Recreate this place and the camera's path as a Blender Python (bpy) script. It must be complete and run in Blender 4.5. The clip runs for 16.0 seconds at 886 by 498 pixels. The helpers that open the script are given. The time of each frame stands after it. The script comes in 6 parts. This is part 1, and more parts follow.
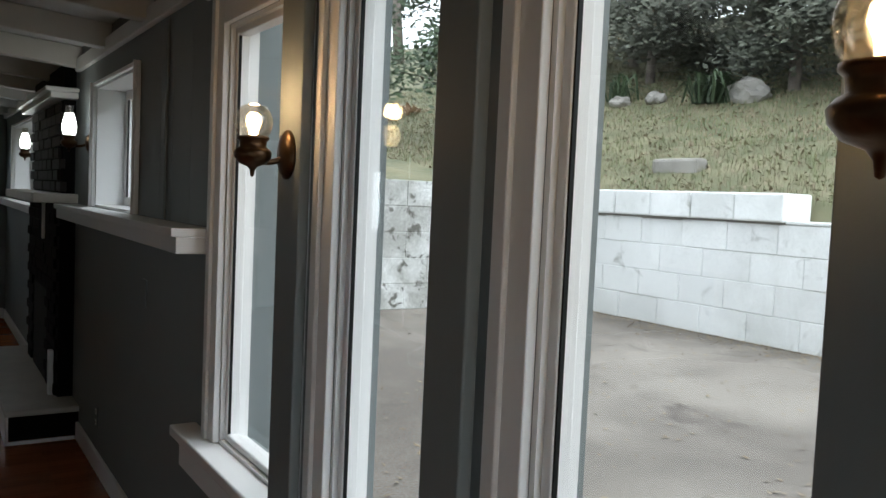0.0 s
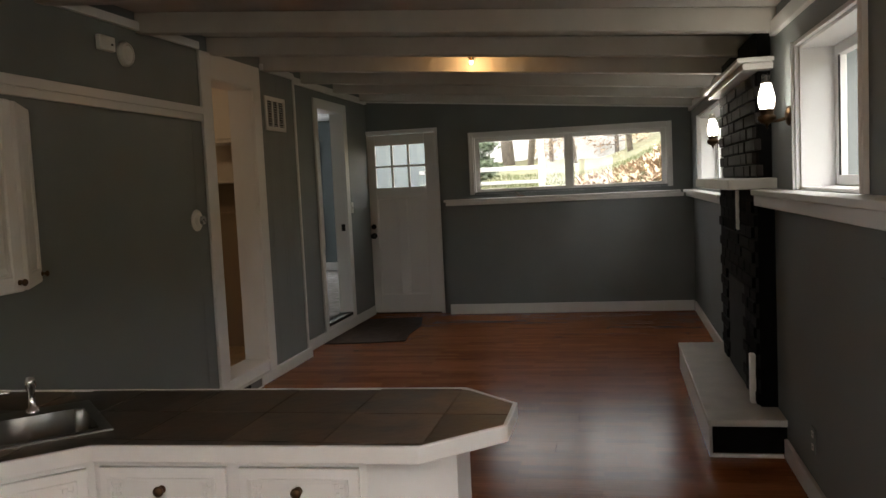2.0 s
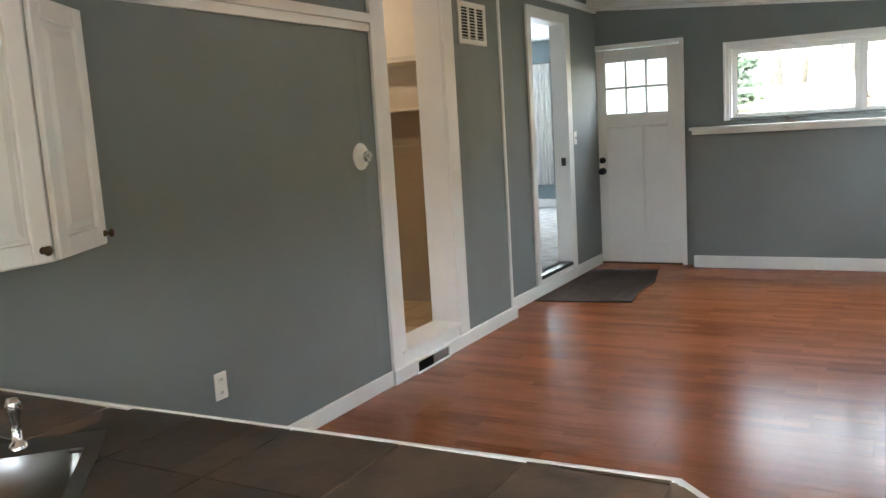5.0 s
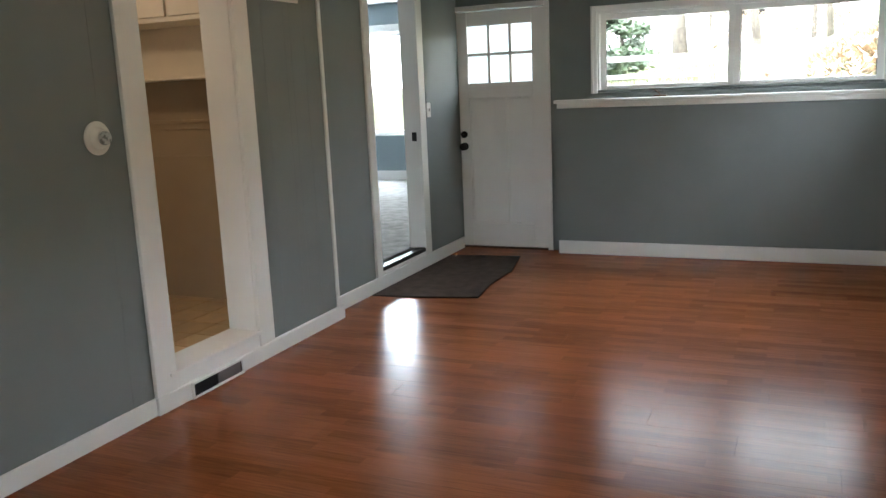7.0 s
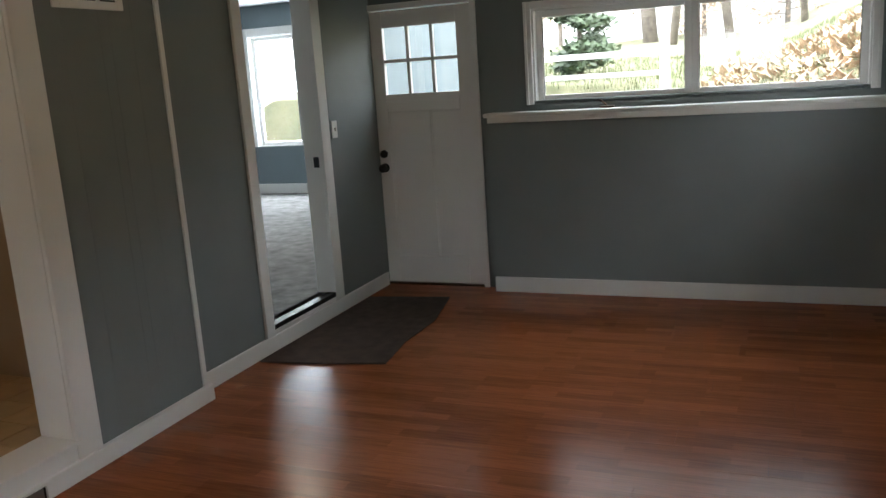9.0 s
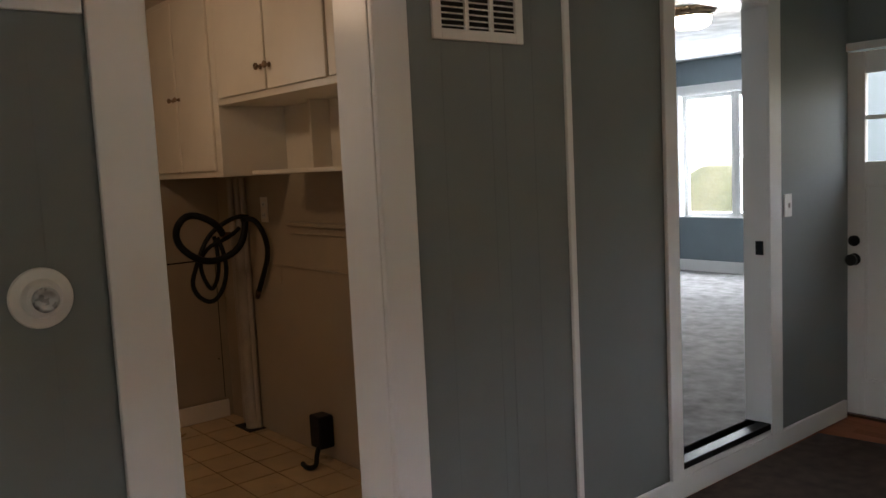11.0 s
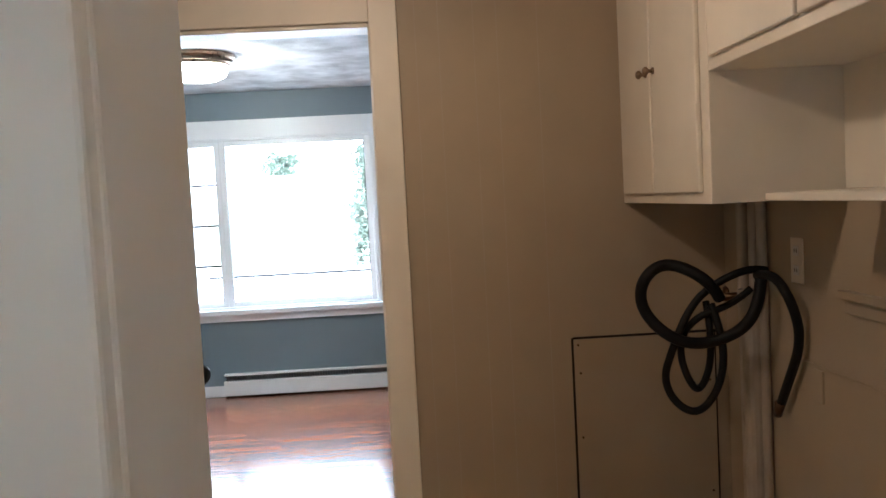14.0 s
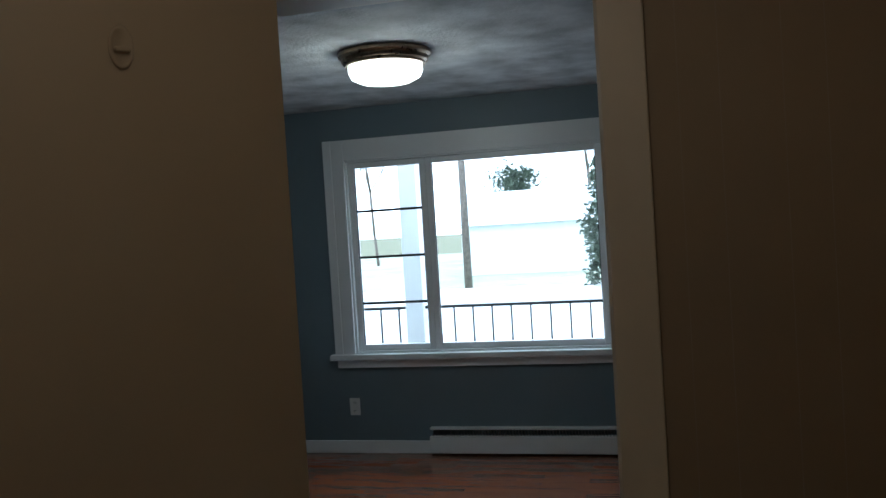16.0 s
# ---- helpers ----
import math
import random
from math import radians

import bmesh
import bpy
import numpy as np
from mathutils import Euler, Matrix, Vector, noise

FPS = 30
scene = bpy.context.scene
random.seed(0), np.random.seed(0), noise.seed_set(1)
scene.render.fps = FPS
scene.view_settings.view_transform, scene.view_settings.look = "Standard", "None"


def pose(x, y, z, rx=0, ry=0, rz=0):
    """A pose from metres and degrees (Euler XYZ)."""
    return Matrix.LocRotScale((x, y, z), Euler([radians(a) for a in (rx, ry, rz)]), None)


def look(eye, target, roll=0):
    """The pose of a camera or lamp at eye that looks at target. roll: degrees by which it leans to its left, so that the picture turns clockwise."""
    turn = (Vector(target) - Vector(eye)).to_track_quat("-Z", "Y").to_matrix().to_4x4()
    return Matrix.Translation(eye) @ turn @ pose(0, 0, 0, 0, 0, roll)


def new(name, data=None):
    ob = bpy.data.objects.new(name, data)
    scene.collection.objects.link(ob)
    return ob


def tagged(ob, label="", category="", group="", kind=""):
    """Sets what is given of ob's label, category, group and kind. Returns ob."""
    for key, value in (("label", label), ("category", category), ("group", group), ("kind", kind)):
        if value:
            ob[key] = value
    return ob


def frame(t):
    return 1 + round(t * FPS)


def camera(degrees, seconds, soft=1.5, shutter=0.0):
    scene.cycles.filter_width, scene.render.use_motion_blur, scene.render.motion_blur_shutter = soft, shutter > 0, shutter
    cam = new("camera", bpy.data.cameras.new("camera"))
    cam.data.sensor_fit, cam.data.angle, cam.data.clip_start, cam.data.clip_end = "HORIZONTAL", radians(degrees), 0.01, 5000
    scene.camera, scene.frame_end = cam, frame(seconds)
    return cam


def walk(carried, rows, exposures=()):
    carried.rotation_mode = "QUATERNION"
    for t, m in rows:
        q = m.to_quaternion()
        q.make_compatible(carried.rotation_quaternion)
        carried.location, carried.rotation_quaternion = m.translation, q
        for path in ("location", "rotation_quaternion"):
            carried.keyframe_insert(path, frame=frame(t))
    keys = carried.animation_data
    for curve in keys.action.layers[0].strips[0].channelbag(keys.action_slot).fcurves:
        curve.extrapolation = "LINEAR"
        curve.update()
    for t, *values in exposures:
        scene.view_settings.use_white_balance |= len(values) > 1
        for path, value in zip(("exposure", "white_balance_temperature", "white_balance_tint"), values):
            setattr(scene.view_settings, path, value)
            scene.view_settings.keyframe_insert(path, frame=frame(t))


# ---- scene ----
cam = camera(56.0, 16.0)
# seconds, eye x y z, yaw, pitch, roll
ROWS = [
    (0.0, 0.113, 0.114, 1.470, -32.14, -3.47, -2.55),
    (0.5, 0.209, 0.283, 1.473, -22.58, -3.03, -0.87),
    (1.0, 0.257, 0.458, 1.470, -10.06, -3.70, 0.73),
    (1.5, 0.172, 0.664, 1.446, 2.06, -3.61, 1.93),
    (2.0, 0.099, 0.870, 1.435, 11.65, -4.29, 2.76),
    (2.5, 0.134, 1.077, 1.424, 20.89, -5.35, 3.66),
    (3.0, 0.141, 1.302, 1.412, 25.93, -5.48, 3.70),
    (5.5, -0.102, 2.432, 1.410, 28.48, -8.99, 3.68),
    (6.0, -0.007, 2.684, 1.403, 24.60, -10.21, 3.24),
    (6.5, 0.092, 2.958, 1.411, 24.55, -11.25, 2.27),
    (7.0, 0.157, 3.209, 1.446, 23.39, -11.12, 2.52),
    (7.5, 0.184, 3.546, 1.527, 21.63, -13.73, 4.37),
    (8.0, 0.220, 3.836, 1.598, 20.01, -13.65, 4.62),
    (10.5, -0.250, 5.160, 1.546, 38.52, -6.42, 2.11),
    (11.0, -0.516, 5.366, 1.556, 50.27, -5.90, 2.80),
    (11.5, -0.731, 5.597, 1.551, 62.57, -6.08, 3.52),
    (12.0, -0.974, 5.803, 1.559, 68.13, -4.29, 3.77),
    (12.5, -1.273, 5.972, 1.585, 72.05, -4.15, 3.62),
    (13.0, -1.555, 6.149, 1.568, 80.41, -5.56, 2.18),
    (13.5, -1.805, 6.254, 1.574, 86.32, -4.47, 2.18),
    (14.0, -2.109, 6.317, 1.589, 87.81, -3.47, 3.00),
    (14.5, -2.425, 6.380, 1.584, 91.66, -4.35, 3.80),
    (15.0, -2.744, 6.409, 1.602, 98.06, -4.44, 3.22),
    (15.5, -3.009, 6.366, 1.620, 100.71, -2.13, 3.62),
    (16.0, -3.233, 6.292, 1.655, 103.96, -1.64, 3.56),
]
EXPOSURES = [(0.0, -0.25, 6000, 4), (1.0, -0.2, 6200, 4), (1.5, 0.05, 6800, 10), (2.0, 0.85, 7100, 10), (2.5, 1.45, 6600, 8), (3.0, 1.95, 6000, 6), (5.5, 2.95, 6000, 4), (6.5, 2.7, 6000, 4), (8.0, 2.05, 6100, 4),
             (10.3, 1.25, 6300, 10), (11.0, 1.6, 6300, 12), (11.5, 2.45, 5900, 10), (12.0, 3.45, 5700, 10), (12.5, 3.85, 5500, 10), (13.5, 3.65, 5100, 6), (14.0, 2.85, 5200, 6), (14.5, 1.7, 5300, 7), (15.0, 1.05, 5200, 4), (15.5, 0.35, 5100, 0), (16.0, 0.1, 5000, -2)]
walk(cam, [(t, pose(x, y, z, 90 + pitch, roll, yaw)) for t, x, y, z, yaw, pitch, roll in ROWS], EXPOSURES)
# ---- world and light ----
world = bpy.data.worlds.new("overcast_sky")
scene.world = world
world.use_nodes = True
wn = world.node_tree
sky = wn.nodes.new("ShaderNodeTexSky")
sky.sky_type = 'NISHITA'
sky.sun_disc = False
sky.sun_elevation, sky.sun_rotation = radians(70), radians(124)
sky.dust_density = 6.0
sky.air_density = 1.0
soft_sky = wn.nodes.new("ShaderNodeMixRGB")
soft_sky.inputs[0].default_value = 0.75
soft_sky.inputs[2].default_value = (30.0, 30.6, 31.5, 1)
wn.links.new(sky.outputs[0], soft_sky.inputs[1])
wn.links.new(soft_sky.outputs[0], wn.nodes["Background"].inputs[0])
wn.nodes["Background"].inputs[1].default_value = 0.15
sun_data = bpy.data.lights.new("sun", 'SUN')
sun_data.energy, sun_data.angle, sun_data.color = 0.9, radians(40), (1.0, 0.97, 0.92)
sun = new("sun", sun_data)
sun.matrix_world = look((12, -4, 40), (0, 4, 0))


def window_light(name, at, towards, w, h, watts, color=(0.9, 0.96, 1.0)):
    """The sky's light in a window's opening."""
    d = bpy.data.lights.new(name, 'AREA')
    d.shape, d.size, d.size_y, d.energy, d.color = 'RECTANGLE', w, h, watts, color
    ob = new(name, d)
    ob.matrix_world = look(at, towards)
    return ob


def bulb(name, at, watts, color=(1.0, 0.66, 0.36), r=0.03):
    d = bpy.data.lights.new(name, 'POINT')
    d.energy, d.color, d.shadow_soft_size = watts, color, r
    ob = new(name, d)
    ob.location = at
    return ob


window_light("window_light_carpet_room", (-5.62, 13.995, 1.5), (-5.3, 8, 1.5), 1.9, 1.7, 85)
bulb("laundry_bulb", (-3.75, 6.05, 2.30), 2.3, (1.0, 0.70, 0.45), 0.06)

# ---- materials ----


def material(name, color, rough=0.5, metal=0.0, var=0.12, scale=6.0, bump=0.15, fine=90.0, coat=0.0, dirt=None, spec=0.5, each=0.0):
    """Plain surface with blotches at one scale and grain at another."""
    m = bpy.data.materials.new(name)
    m.use_nodes = True
    nt = m.node_tree
    N, L = nt.nodes, nt.links
    b = N["Principled BSDF"]
    tc = N.new("ShaderNodeNewGeometry")
    n1 = N.new("ShaderNodeTexNoise")
    n1.inputs["Scale"].default_value, n1.inputs["Detail"].default_value = scale, 6
    n2 = N.new("ShaderNodeTexNoise")
    n2.inputs["Scale"].default_value, n2.inputs["Detail"].default_value = fine, 4
    for n in (n1, n2):
        L.new(tc.outputs["Position"], n.inputs["Vector"])
    ramp = N.new("ShaderNodeValToRGB")
    ramp.color_ramp.elements[0].position, ramp.color_ramp.elements[1].position = 0.3, 0.7
    low = dirt if dirt else tuple(c * (1 - var) for c in color)
    ramp.color_ramp.elements[0].color = (*low, 1)
    ramp.color_ramp.elements[1].color = (*(min(1, c * (1 + var * 0.6)) for c in color), 1)
    L.new(n1.outputs[0], ramp.inputs[0])
    if each:
        info, tone, mul = N.new("ShaderNodeObjectInfo"), N.new("ShaderNodeMapRange"), N.new("ShaderNodeVectorMath")
        tone.inputs["To Min"].default_value, tone.inputs["To Max"].default_value = 1 - each, 1 + each
        mul.operation = 'SCALE'
        L.new(info.outputs["Random"], tone.inputs[0])
        L.new(ramp.outputs[0], mul.inputs[0])
        L.new(tone.outputs[0], mul.inputs["Scale"])
        L.new(mul.outputs[0], b.inputs["Base Color"])
    else:
        L.new(ramp.outputs[0], b.inputs["Base Color"])
    rr = N.new("ShaderNodeMapRange")
    rr.inputs["To Min"].default_value, rr.inputs["To Max"].default_value = max(0.02, rough - 0.1), min(1, rough + 0.1)
    L.new(n1.outputs[0], rr.inputs[0])
    L.new(rr.outputs[0], b.inputs["Roughness"])
    b.inputs["Metallic"].default_value = metal
    b.inputs["Coat Weight"].default_value = coat
    b.inputs["Specular IOR Level"].default_value = spec
    if bump:
        bp = N.new("ShaderNodeBump")
        bp.inputs["Strength"].default_value, bp.inputs["Distance"].default_value = bump, 0.004
        L.new(n2.outputs[0], bp.inputs["Height"])
        L.new(bp.outputs[0], b.inputs["Normal"])
    return m


def weathered(name, clean, worn, deep, scale=2.0, patch=(0.42, 0.62), chip=(0.60, 0.68), rough=0.85, bump=0.6, fine=40.0, each=0.0, gritty=0.25):
    """Old masonry or concrete: broad uneven patches of worn colour, small deep chips and stains, and grit."""
    m = bpy.data.materials.new(name)
    m.use_nodes = True
    nt = m.node_tree
    N, L = nt.nodes, nt.links
    b = N["Principled BSDF"]
    geo = N.new("ShaderNodeNewGeometry")
    tex = []
    for sc, det, dist in ((scale, 9, 0.4), (scale * 3.7, 10, 0.8), (fine, 5, 0.0)):
        n = N.new("ShaderNodeTexNoise")
        n.inputs["Scale"].default_value, n.inputs["Detail"].default_value, n.inputs["Distortion"].default_value = sc, det, dist
        n.inputs["Roughness"].default_value = 0.65
        L.new(geo.outputs["Position"], n.inputs["Vector"])
        tex.append(n)
    colour = None
    for n, (lo, hi), c in ((tex[0], patch, worn), (tex[1], chip, deep)):
        ramp, mix = N.new("ShaderNodeMapRange"), N.new("ShaderNodeMixRGB")
        ramp.inputs["From Min"].default_value, ramp.inputs["From Max"].default_value = lo, hi
        L.new(n.outputs[0], ramp.inputs[0])
        L.new(ramp.outputs[0], mix.inputs[0])
        if colour:
            L.new(colour, mix.inputs[1])
        else:
            mix.inputs[1].default_value = (*clean, 1)
        mix.inputs[2].default_value = (*c, 1)
        colour = mix.outputs[0]
    grit, mul = N.new("ShaderNodeMapRange"), N.new("ShaderNodeVectorMath")
    grit.inputs["From Min"].default_value, grit.inputs["From Max"].default_value = 0.3, 0.7
    grit.inputs["To Min"].default_value, grit.inputs["To Max"].default_value = 1 - gritty, 1 + gritty * 0.6
    mul.operation = 'SCALE'
    L.new(tex[2].outputs[0], grit.inputs[0])
    L.new(colour, mul.inputs[0])
    L.new(grit.outputs[0], mul.inputs["Scale"])
    colour = mul.outputs[0]
    if each:
        info, tone, mul2 = N.new("ShaderNodeObjectInfo"), N.new("ShaderNodeMapRange"), N.new("ShaderNodeVectorMath")
        tone.inputs["To Min"].default_value, tone.inputs["To Max"].default_value = 1 - each, 1 + each
        mul2.operation = 'SCALE'
        L.new(info.outputs["Random"], tone.inputs[0])
        L.new(colour, mul2.inputs[0])
        L.new(tone.outputs[0], mul2.inputs["Scale"])
        colour = mul2.outputs[0]
    L.new(colour, b.inputs["Base Color"])
    b.inputs["Roughness"].default_value = rough
    bp = N.new("ShaderNodeBump")
    bp.inputs["Strength"].default_value, bp.inputs["Distance"].default_value = bump, 0.006
    L.new(tex[1].outputs[0], bp.inputs["Height"])
    L.new(bp.outputs[0], b.inputs["Normal"])
    return m


def glowing(name, color, power):
    m = bpy.data.materials.new(name)
    m.use_nodes = True
    b = m.node_tree.nodes["Principled BSDF"]
    b.inputs["Base Color"].default_value = (0.9, 0.88, 0.84, 1)
    b.inputs["Emission Color"].default_value = (*color, 1)
    b.inputs["Emission Strength"].default_value = power
    return m


def clear(name, rough=0.0, tint=(1, 1, 1), low=0.03, high=0.07):
    """Thin pane: mostly clear with a slight, smeared mirror sheen."""
    m = bpy.data.materials.new(name)
    m.use_nodes = True
    nt = m.node_tree
    N, L = nt.nodes, nt.links
    N.remove(N["Principled BSDF"])
    t, g, mix, fr = N.new("ShaderNodeBsdfTransparent"), N.new("ShaderNodeBsdfGlossy"), N.new("ShaderNodeMixShader"), N.new("ShaderNodeTexNoise")
    t.inputs[0].default_value = (*tint, 1)
    g.inputs["Roughness"].default_value = rough
    fr.inputs["Scale"].default_value = 3.0
    sheen = N.new("ShaderNodeMapRange")
    sheen.inputs["To Min"].default_value, sheen.inputs["To Max"].default_value = low, high
    L.new(fr.outputs[0], sheen.inputs[0])
    L.new(sheen.outputs[0], mix.inputs[0])
    L.new(t.outputs[0], mix.inputs[1])
    L.new(g.outputs[0], mix.inputs[2])
    L.new(mix.outputs[0], N["Material Output"].inputs[0])
    return m


def plank_material(name, dark, light, strip=0.065, length=0.42, rough=0.30, spec=0.3, turned=False):
    """Three-strip laminate: strips and short staves within a board, and long grain."""
    m = bpy.data.materials.new(name)
    m.use_nodes = True
    nt = m.node_tree
    N, L = nt.nodes, nt.links
    b = N["Principled BSDF"]
    geo, info = N.new("ShaderNodeNewGeometry"), N.new("ShaderNodeObjectInfo")
    br = N.new("ShaderNodeTexBrick")
    br.offset, br.offset_frequency, br.squash = 0.37, 2, 1.0
    br.inputs["Scale"].default_value = 1.0
    br.inputs["Mortar Size"].default_value = 0.0008
    br.inputs["Brick Width"].default_value, br.inputs["Row Height"].default_value = length, strip
    br.inputs["Color1"].default_value, br.inputs["Color2"].default_value = (0.0, 0, 0, 1), (1, 1, 1, 1)
    br.inputs["Mortar"].default_value = (0.2, 0.2, 0.2, 1)
    where = geo.outputs["Position"]
    if turned:
        spin = N.new("ShaderNodeVectorRotate")
        spin.rotation_type, spin.inputs["Angle"].default_value = 'Z_AXIS', radians(90)
        L.new(where, spin.inputs["Vector"])
        where = spin.outputs[0]
    L.new(where, br.inputs["Vector"])
    stretch = N.new("ShaderNodeMapping")
    stretch.inputs["Scale"].default_value = (1.6, 38, 1)
    L.new(where, stretch.inputs["Vector"])
    grain = N.new("ShaderNodeTexNoise")
    grain.inputs["Scale"].default_value, grain.inputs["Detail"].default_value, grain.inputs["Distortion"].default_value = 3.0, 8, 0.6
    L.new(stretch.outputs[0], grain.inputs["Vector"])
    a1, a2 = N.new("ShaderNodeMath"), N.new("ShaderNodeMath")
    a1.operation = a2.operation = 'MULTIPLY_ADD'
    a1.inputs[1].default_value, a2.inputs[1].default_value = 0.3, 0.2
    L.new(br.outputs["Color"], a1.inputs[0])
    L.new(grain.outputs[0], a1.inputs[2])
    L.new(info.outputs["Random"], a2.inputs[0])
    L.new(a1.outputs[0], a2.inputs[2])
    ramp = N.new("ShaderNodeValToRGB")
    ramp.color_ramp.elements[0].position, ramp.color_ramp.elements[1].position = 0.25, 1.05
    ramp.color_ramp.elements[0].color, ramp.color_ramp.elements[1].color = (*dark, 1), (*light, 1)
    L.new(a2.outputs[0], ramp.inputs[0])
    L.new(ramp.outputs[0], b.inputs["Base Color"])
    rr = N.new("ShaderNodeMapRange")
    rr.inputs["To Min"].default_value, rr.inputs["To Max"].default_value = rough - 0.03, rough + 0.05
    L.new(grain.outputs[0], rr.inputs[0])
    L.new(rr.outputs[0], b.inputs["Roughness"])
    b.inputs["Specular IOR Level"].default_value = spec
    bp = N.new("ShaderNodeBump")
    bp.inputs["Strength"].default_value, bp.inputs["Distance"].default_value = 0.02, 0.001
    L.new(grain.outputs[0], bp.inputs["Height"])
    L.new(bp.outputs[0], b.inputs["Normal"])
    return m


M_WALL = material("grey_wall_paint", (0.2, 0.222, 0.224), 0.5, var=0.05, scale=3, bump=0.08, fine=160, spec=0.24)
M_WALL_BLUE = material("blue_grey_wall_paint", (0.17, 0.21, 0.235), 0.5, var=0.06, scale=3, bump=0.08, fine=160)
M_TAUPE = material("taupe_wall_paint", (0.38, 0.305, 0.215), 0.55, var=0.08, scale=2.5, bump=0.12, fine=120)
M_TRIM = material("white_gloss_trim_paint", (0.78, 0.78, 0.77), 0.33, var=0.025, scale=3, bump=0.06, fine=60)
M_CAB = material("white_cabinet_paint", (0.8, 0.79, 0.77), 0.35, var=0.04, scale=5, bump=0.05, fine=80)
M_CREAM = material("cream_cabinet_paint", (0.78, 0.72, 0.62), 0.4, var=0.05, scale=5, bump=0.06, fine=80)
M_DOOR = material("beige_door_paint", (0.47, 0.39, 0.285), 0.5, var=0.05, scale=3, bump=0.06, fine=80)
M_CEIL = material("white_ceiling_paint", (0.56, 0.55, 0.52), 0.6, var=0.1, scale=4, bump=0.1)
M_TEXCEIL = material("textured_ceiling_plaster", (0.62, 0.63, 0.64), 0.8, var=0.4, scale=5, bump=1.0, fine=55)
M_FLOOR = plank_material("red_brown_laminate", (0.115, 0.03, 0.010), (0.34, 0.115, 0.042), rough=0.21, spec=0.07)
M_FLOOR3 = plank_material("brown_laminate", (0.14, 0.048, 0.022), (0.26, 0.10, 0.047), rough=0.19, spec=1.0, turned=True)
M_SUB = material("dark_underlay", (0.06, 0.03, 0.02), 0.8)
M_COUNTER = material("brown_slate_tile", (0.105, 0.066, 0.043), 0.38, each=0.5, var=0.5, scale=7, bump=0.35, fine=30, dirt=(0.035, 0.028, 0.024))
M_GROUT = material("brown_grout", (0.21, 0.175, 0.14), 0.85, var=0.2, scale=20, bump=0.3)
M_STEEL = material("brushed_steel", (0.22, 0.217, 0.21), 0.32, 1.0, var=0.08, scale=12, bump=0.05, fine=200)
M_KNOB = material("antique_brass", (0.32, 0.23, 0.15), 0.3, 0.9, var=0.3, scale=40, bump=0.1)
M_CHROME = material("chrome", (0.7, 0.7, 0.7), 0.1, 1.0, var=0.02, scale=10, bump=0)
M_BRONZE = material("aged_bronze", (0.11, 0.065, 0.035), 0.35, 0.9, var=0.4, scale=25, bump=0.2, fine=60)
M_BLACK = material("matt_black_metal", (0.012, 0.012, 0.013), 0.38, 0.4, var=0.2, scale=20, bump=0.05)
M_RUBBER = material("black_rubber", (0.008, 0.008, 0.008), 0.5, var=0.3, scale=20, bump=0.1, spec=0.2)
M_BRICK = material("black_painted_brick", (0.006, 0.006, 0.006), 0.88, var=0.3, scale=14, bump=0.5, fine=50, spec=0.12)
M_BRICKTOP = material("dark_red_brick", (0.014, 0.01, 0.009), 0.7, var=0.4, scale=14, bump=0.6, fine=50)
M_HEARTH = material("pale_stone_slab", (0.55, 0.53, 0.49), 0.35, var=0.16, scale=7, bump=0.15, fine=40)
M_TILE = material("beige_floor_tile", (0.52, 0.37, 0.20), 0.32, each=0.07, var=0.15, scale=9, bump=0.1, fine=50)
M_TILEGROUT = material("tan_grout", (0.15, 0.10, 0.06), 0.9, var=0.2, scale=20, bump=0.3)
M_SPLASH = material("cream_wall_tile", (0.62, 0.56, 0.46), 0.28, var=0.06, scale=8, bump=0.05)
M_CARPET = material("grey_carpet", (0.30, 0.29, 0.29), 0.95, var=0.35, scale=9, bump=1.0, fine=140, spec=0.1)
M_MAT = material("grey_brown_carpet_offcut", (0.078, 0.057, 0.046), 0.95, var=0.3, scale=14, bump=1.0, fine=160, spec=0.1)
M_PLASTIC = material("white_plastic", (0.75, 0.74, 0.71), 0.35, var=0.04, scale=10, bump=0.02)
M_DIAL = material("clear_grey_dial", (0.45, 0.47, 0.48), 0.28, 0.3, var=0.25, scale=60, bump=0.1)
M_PVC = material("painted_pipe", (0.42, 0.36, 0.29), 0.4, var=0.1, scale=10, bump=0.05)
M_DARK = material("dark_void", (0.01, 0.01, 0.01), 0.9)
M_GLASS = clear("window_glass")
M_GLOBE = clear("clear_lamp_glass", 0.12, (0.98, 0.93, 0.84), 0.16, 0.36)
M_BULB = glowing("lit_warm_bulb", (1.0, 0.7, 0.38), 12)
M_MILK = glowing("lit_milk_glass", (1.0, 0.97, 0.9), 7)
M_DOME = glowing("lit_dome_glass", (1.0, 0.92, 0.78), 6)
M_CONCRETE = weathered("patio_concrete", (0.245, 0.22, 0.19), (0.135, 0.118, 0.10), (0.10, 0.085, 0.072), 0.75, (0.38, 0.58), (0.58, 0.70), bump=0.6, fine=90, gritty=0.45)
M_PALE_ROAD = material("pale_road_concrete", (0.5, 0.5, 0.49), 0.85, var=0.15, scale=0.6, bump=0.3, fine=20)
M_BLOCK = weathered("whitewashed_block", (0.82, 0.83, 0.82), (0.68, 0.69, 0.67), (0.36, 0.36, 0.33), 1.3, (0.42, 0.62), (0.60, 0.72), each=0.04, fine=50, gritty=0.08)
M_OLDBLOCK = weathered("flaking_whitewashed_block", (0.72, 0.73, 0.71), (0.42, 0.42, 0.39), (0.15, 0.145, 0.125), 2.6, (0.42, 0.58), (0.56, 0.62), bump=0.9, fine=60)
